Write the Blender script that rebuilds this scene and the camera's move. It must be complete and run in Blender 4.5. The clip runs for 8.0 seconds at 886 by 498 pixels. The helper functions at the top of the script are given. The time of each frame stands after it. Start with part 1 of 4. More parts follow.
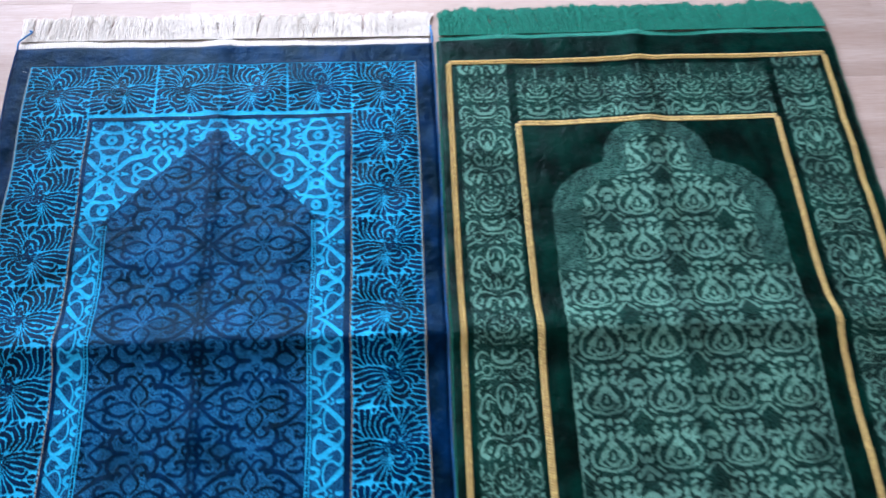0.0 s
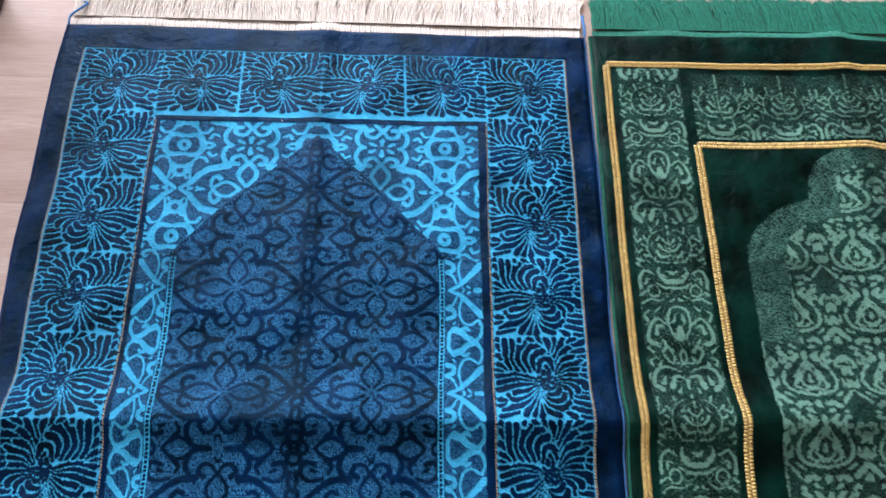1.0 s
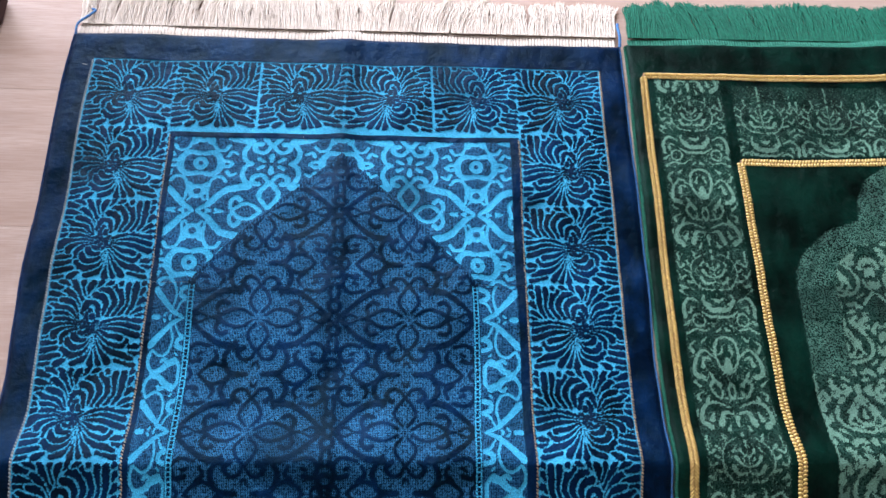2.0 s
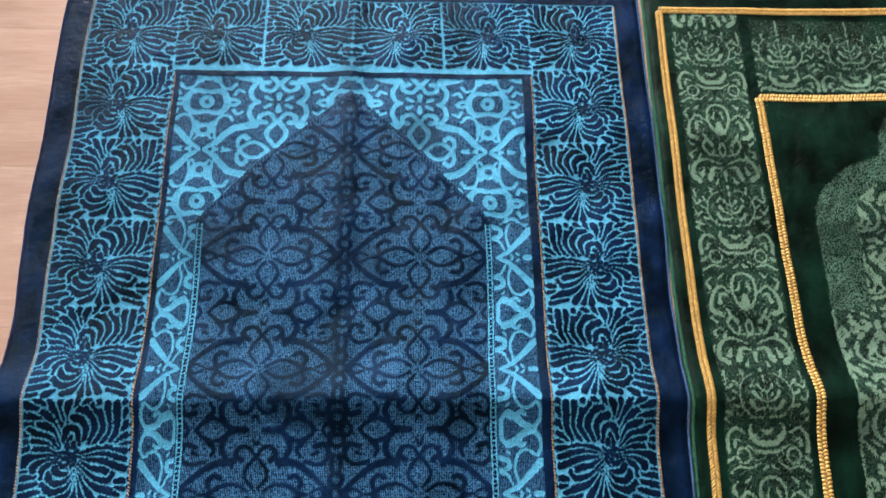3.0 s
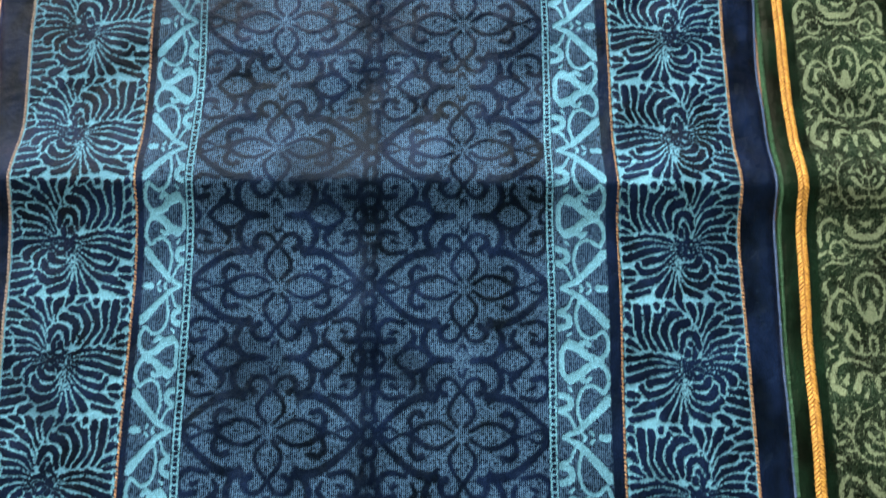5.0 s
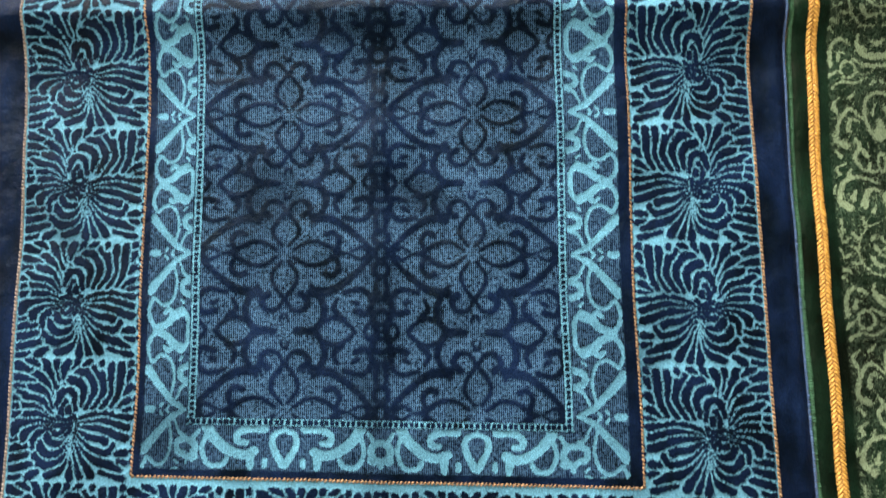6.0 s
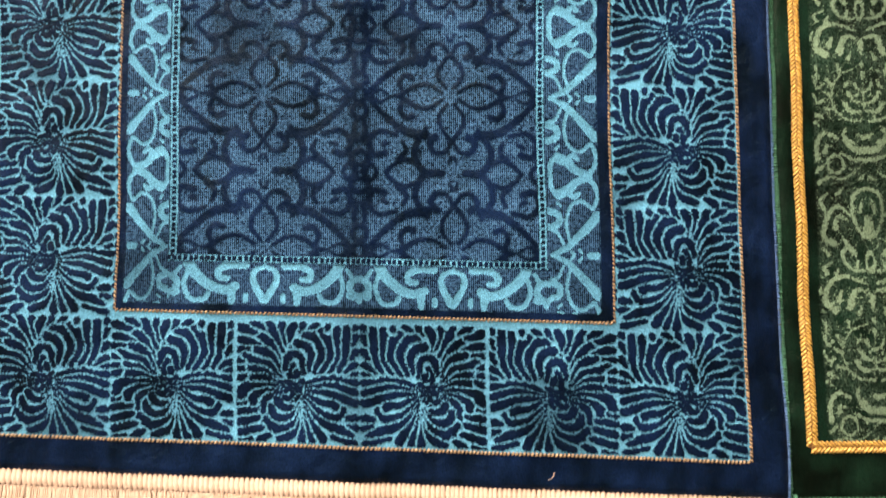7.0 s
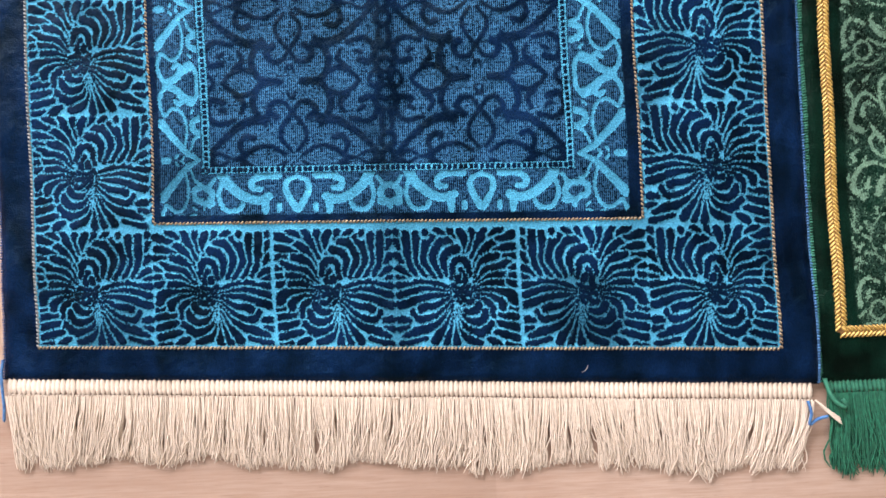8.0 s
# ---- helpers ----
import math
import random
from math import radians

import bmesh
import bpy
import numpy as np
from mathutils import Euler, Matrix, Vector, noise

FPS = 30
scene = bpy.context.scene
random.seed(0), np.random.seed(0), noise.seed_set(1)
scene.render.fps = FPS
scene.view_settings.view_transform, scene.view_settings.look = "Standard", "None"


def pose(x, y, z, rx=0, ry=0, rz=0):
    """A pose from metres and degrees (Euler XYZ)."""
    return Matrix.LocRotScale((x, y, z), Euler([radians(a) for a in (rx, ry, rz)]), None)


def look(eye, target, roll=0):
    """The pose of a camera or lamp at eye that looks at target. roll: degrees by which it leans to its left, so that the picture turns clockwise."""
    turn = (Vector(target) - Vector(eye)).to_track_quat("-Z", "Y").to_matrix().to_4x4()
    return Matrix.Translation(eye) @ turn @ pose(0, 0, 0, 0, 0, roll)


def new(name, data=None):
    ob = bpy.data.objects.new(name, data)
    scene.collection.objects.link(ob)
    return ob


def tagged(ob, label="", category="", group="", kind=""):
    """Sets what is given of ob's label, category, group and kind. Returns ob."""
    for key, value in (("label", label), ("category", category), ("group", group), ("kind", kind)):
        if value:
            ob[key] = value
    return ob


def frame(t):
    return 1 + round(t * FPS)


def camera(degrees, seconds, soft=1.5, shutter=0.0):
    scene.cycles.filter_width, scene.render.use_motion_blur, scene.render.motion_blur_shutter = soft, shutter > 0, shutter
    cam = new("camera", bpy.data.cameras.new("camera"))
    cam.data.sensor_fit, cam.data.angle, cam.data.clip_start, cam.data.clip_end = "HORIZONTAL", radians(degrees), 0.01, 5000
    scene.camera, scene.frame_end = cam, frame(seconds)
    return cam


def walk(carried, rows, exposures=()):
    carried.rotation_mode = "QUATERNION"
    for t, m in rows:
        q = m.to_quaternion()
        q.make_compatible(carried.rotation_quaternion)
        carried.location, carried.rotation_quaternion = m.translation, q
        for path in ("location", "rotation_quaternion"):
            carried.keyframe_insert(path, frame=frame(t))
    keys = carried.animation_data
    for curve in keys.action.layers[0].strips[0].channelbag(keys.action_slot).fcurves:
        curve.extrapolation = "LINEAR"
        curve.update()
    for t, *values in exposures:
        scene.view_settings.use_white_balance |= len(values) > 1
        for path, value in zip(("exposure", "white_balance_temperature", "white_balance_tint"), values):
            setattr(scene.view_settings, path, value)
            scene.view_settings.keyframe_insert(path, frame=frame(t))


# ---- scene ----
cam = camera(56.3, 8.0, soft=1.5, shutter=0.35)
PATH = [
    (0, (0.2734, 0.1224, 1.1740), (0.4069, 1.0816, -0.7682), 5.3),
    (0.5, (0.1605, 0.2520, 1.0177), (0.2777, 1.1983, -0.9320), 5.7),
    (1, (0.1072, 0.3214, 0.9266), (0.2032, 1.2760, -1.0199), 6.0),
    (1.2, (0.0912, 0.3401, 0.9147), (0.1813, 1.2875, -1.0351), 5.9),
    (2.3, (0.0607, 0.3958, 0.8897), (0.1787, 1.2964, -1.0817), 7.5),
    (2.5, (0.0601, 0.3882, 0.8832), (0.1737, 1.2739, -1.0948), 7.4),
    (3, (0.0583, 0.3644, 0.8669), (0.1532, 1.2069, -1.1306), 6.2),
    (3.5, (0.0575, 0.3547, 0.8311), (0.1401, 1.1220, -1.1968), 6.0),
    (4, (0.0393, 0.3583, 0.7769), (0.1229, 1.0548, -1.2770), 7.1),
    (4.2, (0.0361, 0.3726, 0.7562), (0.1140, 1.0250, -1.3118), 7.1),
    (5.3, (0.0356, 0.2824, 0.7194), (0.0637, 0.7699, -1.3953), 3.2),
    (5.5, (0.0450, 0.2642, 0.7183), (0.0538, 0.7119, -1.4051), 0.8),
    (6, (0.0433, 0.2143, 0.7118), (0.0443, 0.5908, -1.4246), -0.6),
    (6.5, (0.0455, 0.1728, 0.7053), (0.0764, 0.4707, -1.4441), 4.9),
    (7, (0.0494, 0.1387, 0.7118), (0.0860, 0.3296, -1.4496), 10.4),
    (7.5, (0.0433, 0.1163, 0.7183), (0.0419, 0.2100, -1.4496), -2.2),
    (8, (0.0400, 0.1014, 0.7215), (0.0200, 0.1519, -1.4474), -24.3),
]
walk(cam, [(t, look(eye, target, roll)) for t, eye, target, roll in PATH],
     exposures=[(0.0, 0.50, 5050, 18), (0.5, 0.42, 5700, 22), (1.0, 0.38, 5700, 22), (2.5, 0.36, 5700, 24), (3.0, 0.48, 7000, 28),
                (3.5, 0.64, 9000, 37), (4.0, 0.70, 9300, 38), (5.5, 0.86, 9500, 36), (7.0, 0.94, 9600, 37), (7.5, 0.86, 8700, 41),
                (8.0, 0.84, 6700, 26)])

# ---- world, window light, exposure ----
world = bpy.data.worlds.new("daylight")
scene.world = world
world.use_nodes = True
wn = world.node_tree.nodes
sky = wn.new("ShaderNodeTexSky")
sky.sky_type, sky.sun_disc = "NISHITA", False
sky.sun_elevation, sky.sun_rotation = radians(38), radians(-20)
world.node_tree.links.new(sky.outputs[0], wn["Background"].inputs[0])
wn["Background"].inputs[1].default_value = 0.10

window_light = new("window_light", bpy.data.lights.new("window_light", "AREA"))
window_light.data.shape, window_light.data.size, window_light.data.size_y = "RECTANGLE", 3.0, 1.5
window_light.data.energy, window_light.data.color = 160.0, (0.93, 0.97, 1.0)
window_light.matrix_world = look((-1.0, 2.70, 1.3), (0.1, 0.3, 0.0))


# ---- materials ----
def nodes_of(name):
    m = bpy.data.materials.new(name)
    m.use_nodes = True
    t = m.node_tree
    return m, t.nodes, t.links, t.nodes["Principled BSDF"]


def node(ns, kind, **inputs):
    n = ns.new(kind)
    for k, v in inputs.items():
        n.inputs[k.replace("_", " ")].default_value = v
    return n


def mixed(ns, ls, fac, a, b, blend="MIX"):
    n = ns.new("ShaderNodeMix")
    n.data_type, n.blend_type = "RGBA", blend
    for socket, value in ((n.inputs[0], fac), (n.inputs[6], a), (n.inputs[7], b)):
        if hasattr(value, "is_output"):
            ls.new(value, socket)
        elif isinstance(value, tuple):
            socket.default_value = (*value, 1.0)
        else:
            socket.default_value = value
    return n.outputs[2]


def maths(ns, ls, op, a, b=0.0, c=0.0):
    n = ns.new("ShaderNodeMath")
    n.operation = op
    for socket, value in zip(n.inputs, (a, b, c)):
        if hasattr(value, "is_output"):
            ls.new(value, socket)
        else:
            socket.default_value = value
    return n.outputs[0]


def ramp(ns, ls, fac, lo, hi, a=0.0, b=1.0):
    n = ns.new("ShaderNodeMapRange")
    ls.new(fac, n.inputs[0])
    n.inputs[1].default_value, n.inputs[2].default_value = lo, hi
    n.inputs[3].default_value, n.inputs[4].default_value = a, b
    return n.outputs[0]


def noisy(ns, ls, coords, scale, detail=3.0, stretch=None):
    if stretch:
        m = ns.new("ShaderNodeMapping")
        m.inputs["Scale"].default_value = stretch
        ls.new(coords, m.inputs[0])
        coords = m.outputs[0]
    n = node(ns, "ShaderNodeTexNoise", Scale=scale, Detail=detail)
    ls.new(coords, n.inputs["Vector"])
    return n.outputs[0]


def velvet(name, dark, light, grain, shade_crushed, sheen=0.05, gloss=0.10, woven=True):
    """Cut pile in two yarns. The attribute yarn holds, red: the light yarn; green: the speckled weave; blue: painted
    fold shade and pressed pile.
    """
    m, ns, ls, bsdf = nodes_of(name)
    at = ns.new("ShaderNodeAttribute")
    at.attribute_name = "yarn"
    sep = ns.new("ShaderNodeSeparateColor")
    ls.new(at.outputs["Color"], sep.inputs[0])
    co = ns.new("ShaderNodeTexCoord").outputs["Object"]
    xyz = ns.new("ShaderNodeSeparateXYZ")
    ls.new(co, xyz.inputs[0])
    rows = maths(ns, ls, "SINE", maths(ns, ls, "MULTIPLY", xyz.outputs[0], 2 * math.pi / 0.00175))
    knots = maths(ns, ls, "SINE", maths(ns, ls, "MULTIPLY", xyz.outputs[1], 2 * math.pi / 0.0026))
    broken = ramp(ns, ls, noisy(ns, ls, co, 420.0, 2.0), 0.3, 0.7, -1.4, 1.4)
    loops = ramp(ns, ls, maths(ns, ls, "ADD", maths(ns, ls, "MULTIPLY_ADD", knots, 0.3, rows), broken), -1.7, 1.7)
    if not woven:
        loops = ramp(ns, ls, noisy(ns, ls, co, 480.0, 3.0), 0.36, 0.62)
    tufts = noisy(ns, ls, co, 900.0, 2.0)
    brushed = noisy(ns, ls, co, 14.0, 4.0)
    edge = maths(ns, ls, "ADD", sep.outputs[0], ramp(ns, ls, tufts, 0.3, 0.7, -0.26, 0.26))
    solid = ramp(ns, ls, edge, 0.36, 0.64)
    speck = maths(ns, ls, "MULTIPLY", sep.outputs[1], ramp(ns, ls, loops, 0.40, 0.56))
    lay = ramp(ns, ls, maths(ns, ls, "ADD", brushed, noisy(ns, ls, co, 55.0, 3.0, (1.0, 0.5, 1.0))), 0.78, 1.22)
    nap = mixed(ns, ls, lay, tuple(c * 0.35 for c in dark), tuple(c * 1.9 + 0.001 for c in dark))
    base = mixed(ns, ls, speck, nap, grain)
    base = mixed(ns, ls, solid, base, light)
    # painted fold shade and bruised pile both darken the yarn here
    base = mixed(ns, ls, sep.outputs[2], base, shade_crushed)
    base = mixed(ns, ls, 1.0, base, mixed(ns, ls, ramp(ns, ls, brushed, 0.38, 0.62), (0.70, 0.70, 0.72), (1.0, 1.0, 1.0)), "MULTIPLY")
    base = mixed(ns, ls, 1.0, base, mixed(ns, ls, ramp(ns, ls, tufts, 0.3, 0.7), (0.40, 0.40, 0.40), (1.2, 1.2, 1.2)), "MULTIPLY")
    ls.new(base, bsdf.inputs["Base Color"])
    bsdf.inputs["Roughness"].default_value = 0.36
    bsdf.inputs["Specular IOR Level"].default_value = gloss
    bsdf.inputs["Specular Tint"].default_value = (*[min(1.0, 0.12 + 1.35 * c) for c in light], 1.0)
    bsdf.inputs["Sheen Weight"].default_value = sheen
    bsdf.inputs["Sheen Roughness"].default_value = 0.22
    bsdf.inputs["Sheen Tint"].default_value = (*[min(1.0, 0.12 + c) for c in light], 1.0)
    bump = node(ns, "ShaderNodeBump", Strength=0.55, Distance=0.0012)
    ls.new(maths(ns, ls, "MULTIPLY_ADD", sep.outputs[1], maths(ns, ls, "MULTIPLY", loops, 0.5), tufts), bump.inputs["Height"])
    swept = node(ns, "ShaderNodeBump", Strength=0.8, Distance=0.011)
    ls.new(maths(ns, ls, "MULTIPLY_ADD", noisy(ns, ls, co, 60.0, 2.0), 0.25, brushed), swept.inputs["Height"])
    ls.new(swept.outputs[0], bump.inputs["Normal"])
    ls.new(bump.outputs[0], bsdf.inputs["Normal"])
    return m


def yarn(name, colour, shade, rough=0.8, metal=0.0, scale=300.0, spread=0.25):
    """Thread: fine twist, pieces a little unlike one another."""
    m, ns, ls, bsdf = nodes_of(name)
    co = ns.new("ShaderNodeTexCoord").outputs["Object"]
    geo = ns.new("ShaderNodeNewGeometry")
    fine = noisy(ns, ls, co, scale, 2.0)
    base = mixed(ns, ls, ramp(ns, ls, fine, 0.3, 0.7), shade, colour)
    base = mixed(ns, ls, maths(ns, ls, "MULTIPLY", geo.outputs["Random Per Island"], spread), base, shade)
    ls.new(base, bsdf.inputs["Base Color"])
    bsdf.inputs["Roughness"].default_value = rough
    bsdf.inputs["Metallic"].default_value = metal
    bump = node(ns, "ShaderNodeBump", Strength=0.4, Distance=0.0006)
    ls.new(fine, bump.inputs["Height"])
    ls.new(bump.outputs[0], bsdf.inputs["Normal"])
    return m


def wood(name):
    m, ns, ls, bsdf = nodes_of(name)
    tc = ns.new("ShaderNodeTexCoord")
    info = ns.new("ShaderNodeObjectInfo")
    shift = ns.new("ShaderNodeVectorMath")
    shift.operation = "MULTIPLY_ADD"
    ls.new(info.outputs["Random"], shift.inputs[0])
    shift.inputs[1].default_value = (7.0, 3.0, 5.0)
    ls.new(tc.outputs["Object"], shift.inputs[2])
    co = shift.outputs[0]
    broad = noisy(ns, ls, co, 3.0, 4.0, (1.0, 9.0, 1.0))
    fine = noisy(ns, ls, co, 30.0, 6.0, (1.0, 22.0, 1.0))
    pores = noisy(ns, ls, co, 120.0, 2.0, (0.6, 12.0, 1.0))
    base = mixed(ns, ls, ramp(ns, ls, broad, 0.3, 0.7), (0.43, 0.305, 0.225), (0.55, 0.42, 0.325))
    base = mixed(ns, ls, ramp(ns, ls, fine, 0.35, 0.75, 0.0, 0.6), base, (0.36, 0.225, 0.15))
    base = mixed(ns, ls, ramp(ns, ls, pores, 0.62, 0.75, 0.0, 0.35), base, (0.22, 0.13, 0.085))
    strips = node(ns, "ShaderNodeTexBrick", Scale=1.0, Brick_Width=0.43, Row_Height=0.065, Mortar_Size=0.0, Mortar_Smooth=0.6)
    strips.inputs["Color1"].default_value, strips.inputs["Color2"].default_value = (1, 1, 1, 1), (0.86, 0.84, 0.82, 1)
    strips.inputs["Mortar"].default_value = (0.75, 0.7, 0.66, 1)
    ls.new(tc.outputs["Object"], strips.inputs["Vector"])
    base = mixed(ns, ls, 1.0, base, strips.outputs["Color"], "MULTIPLY")
    tone = mixed(ns, ls, info.outputs["Random"], (0.9, 0.9, 0.9), (1.0, 0.985, 0.97))
    base = mixed(ns, ls, 1.0, base, tone, "MULTIPLY")
    ls.new(base, bsdf.inputs["Base Color"])
    ls.new(ramp(ns, ls, fine, 0.2, 0.8, 0.46, 0.60), bsdf.inputs["Roughness"])
    bsdf.inputs["Specular IOR Level"].default_value = 0.25
    bump = node(ns, "ShaderNodeBump", Strength=0.12, Distance=0.0006)
    ls.new(pores, bump.inputs["Height"])
    ls.new(bump.outputs[0], bsdf.inputs["Normal"])
    return m


def plaster(name, colour):
    m, ns, ls, bsdf = nodes_of(name)
    co = ns.new("ShaderNodeTexCoord").outputs["Object"]
    n = noisy(ns, ls, co, 2.0, 5.0)
    ls.new(mixed(ns, ls, ramp(ns, ls, n, 0.3, 0.7), tuple(c * 0.92 for c in colour), colour), bsdf.inputs["Base Color"])
    bsdf.inputs["Roughness"].default_value = 0.9
    return m


NAVY, CYAN = (0.0007, 0.0082, 0.032), (0.070, 0.46, 0.69)
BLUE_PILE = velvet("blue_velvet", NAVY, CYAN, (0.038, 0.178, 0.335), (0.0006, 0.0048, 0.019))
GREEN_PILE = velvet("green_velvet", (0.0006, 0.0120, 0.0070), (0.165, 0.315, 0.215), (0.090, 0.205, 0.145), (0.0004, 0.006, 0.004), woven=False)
BLUE_EDGE = yarn("blue_overlock_thread", (0.085, 0.27, 0.52), (0.03, 0.11, 0.28))
GREEN_EDGE = yarn("green_overlock_thread", (0.03, 0.24, 0.14), (0.010, 0.12, 0.07))
CREAM = yarn("cream_cotton", (0.76, 0.675, 0.545), (0.64, 0.54, 0.42), 0.9, spread=0.4)
GREEN_COTTON = yarn("green_cotton", (0.008, 0.19, 0.10), (0.004, 0.085, 0.045), 0.9, spread=0.6)
GOLD = yarn("gold_thread", (0.90, 0.68, 0.19), (0.36, 0.21, 0.045), 0.40, 0.12, 500.0, 0.5)
BRAID_WARP = yarn("brown_braid_warp", (0.30, 0.17, 0.05), (0.12, 0.06, 0.02), 0.7)
DULL_GOLD = yarn("dull_gold_thread", (0.54, 0.43, 0.25), (0.12, 0.085, 0.05), 0.45, 0.15, 500.0, 0.6)
PALE_CORD = yarn("pale_cord_thread", (0.44, 0.46, 0.42), (0.14, 0.15, 0.14), 0.6, 0.0, 500.0, 0.6)
NAVY_EDGE = yarn("navy_overlock_thread", (0.018, 0.075, 0.20), (0.006, 0.03, 0.10))
FLOOR_WOOD = wood("beech_laminate")
WALL_PAINT = plaster("pale_wall_paint", (0.56, 0.54, 0.51))
CEILING_PAINT = plaster("white_ceiling_paint", (0.82, 0.82, 0.80))


# ---- small mesh tools ----
def part(name, mesh, material, parent=None, label=""):
    ob = new(name, mesh)
    mesh.materials.append(material)
    if parent:
        ob.parent = parent
    return tagged(ob, label)


def raw_mesh(name, verts, quads, smooth=True):
    me = bpy.data.meshes.new(name)
    verts, quads = np.asarray(verts, np.float32), np.asarray(quads, np.int32)
    me.vertices.add(len(verts))
    me.vertices.foreach_set("co", verts.ravel())
    me.loops.add(quads.size)
    me.loops.foreach_set("vertex_index", quads.ravel())
    me.polygons.add(len(quads))
    me.polygons.foreach_set("loop_start", np.arange(len(quads), dtype=np.int32) * 4)
    me.polygons.foreach_set("use_smooth", np.full(len(quads), smooth))
    me.update(calc_edges=True)
    me.validate()
    return me


def box_mesh(name, size, bevel=0.0):
    bm = bmesh.new()
    bmesh.ops.create_cube(bm, size=1.0)
    bmesh.ops.scale(bm, vec=size, verts=bm.verts)
    if bevel:
        bmesh.ops.bevel(bm, geom=bm.edges[:], offset=bevel, segments=1, affect="EDGES")
    me = bpy.data.meshes.new(name)
    bm.to_mesh(me)
    bm.free()
    return me


def step01(x):
    x = np.clip(x, 0.0, 1.0)
    return x * x * (3 - 2 * x)


def ripple(x, y, seed, size, count=9):
    """Smooth uneven waves about size metres long, from -1 to 1."""
    r = np.random.RandomState(seed)
    out = np.zeros(np.broadcast(x, y).shape)
    for _ in range(count):
        a, k = r.uniform(0, 2 * np.pi), 2 * np.pi / (size * r.uniform(0.6, 1.7))
        out = out + np.sin(k * (x * np.cos(a) + y * np.sin(a)) + r.uniform(0, 6.3))
    return out / np.sqrt(count) / 1.4


# ---- drawing of the woven motifs: curves with round tips, as distances ----
def curve(pts, n=14):
    """Points along a smooth curve through pts."""
    p = np.asarray(pts, float)
    if len(p) == 2:
        return p[0] + (p[1] - p[0]) * np.linspace(0, 1, n)[:, None]
    p = np.vstack([2 * p[0] - p[1], p, 2 * p[-1] - p[-2]])
    out = []
    for i in range(1, len(p) - 2):
        t = np.linspace(0, 1, n)[:, None]
        a, b, c, d = p[i - 1], p[i], p[i + 1], p[i + 2]
        out.append(0.5 * (2 * b + (c - a) * t + (2 * a - 5 * b + 4 * c - d) * t * t + (3 * b - a - 3 * c + d) * t ** 3))
    return np.vstack(out)


def away(X, Y, pts, w0, w1=None, n=14):
    """The distance from each place to the rim of a stroke that is w0 wide (half) at its start and w1 at its end."""
    c = curve(pts, n)
    w = np.linspace(w0, w0 if w1 is None else w1, len(c))
    best = np.full(X.shape, 9.0)
    for (x, y), r in zip(c, w):
        best = np.minimum(best, np.hypot(X - x, Y - y) - r)
    return best


def ringed(X, Y, x, y, rx, ry, w):
    return np.abs(np.hypot((X - x) / rx, (Y - y) / ry) - 1) * min(rx, ry) - w


def tile(w, h, res=0.0005):
    """Places over a motif of w by h metres."""
    nx, ny = max(2, round(w / res)), max(2, round(h / res))
    return np.meshgrid((np.arange(nx) + 0.5) * w / nx, (np.arange(ny) + 0.5) * h / ny)


def look_up(img, s, t):
    """The value of a motif at s, t from 0 to 1."""
    h, w = img.shape
    x, y = np.clip(s * w - 0.5, 0, w - 1.001), np.clip(t * h - 0.5, 0, h - 1.001)
    i, j = x.astype(int), y.astype(int)
    f, g = x - i, y - j
    return (img[j, i] * (1 - f) + img[j, i + 1] * f) * (1 - g) + (img[j + 1, i] * (1 - f) + img[j + 1, i + 1] * f) * g


def folded(x):
    """0 to 1 and back, for mirrored repeats."""
    return 1 - np.abs(np.mod(x, 2.0) - 1)


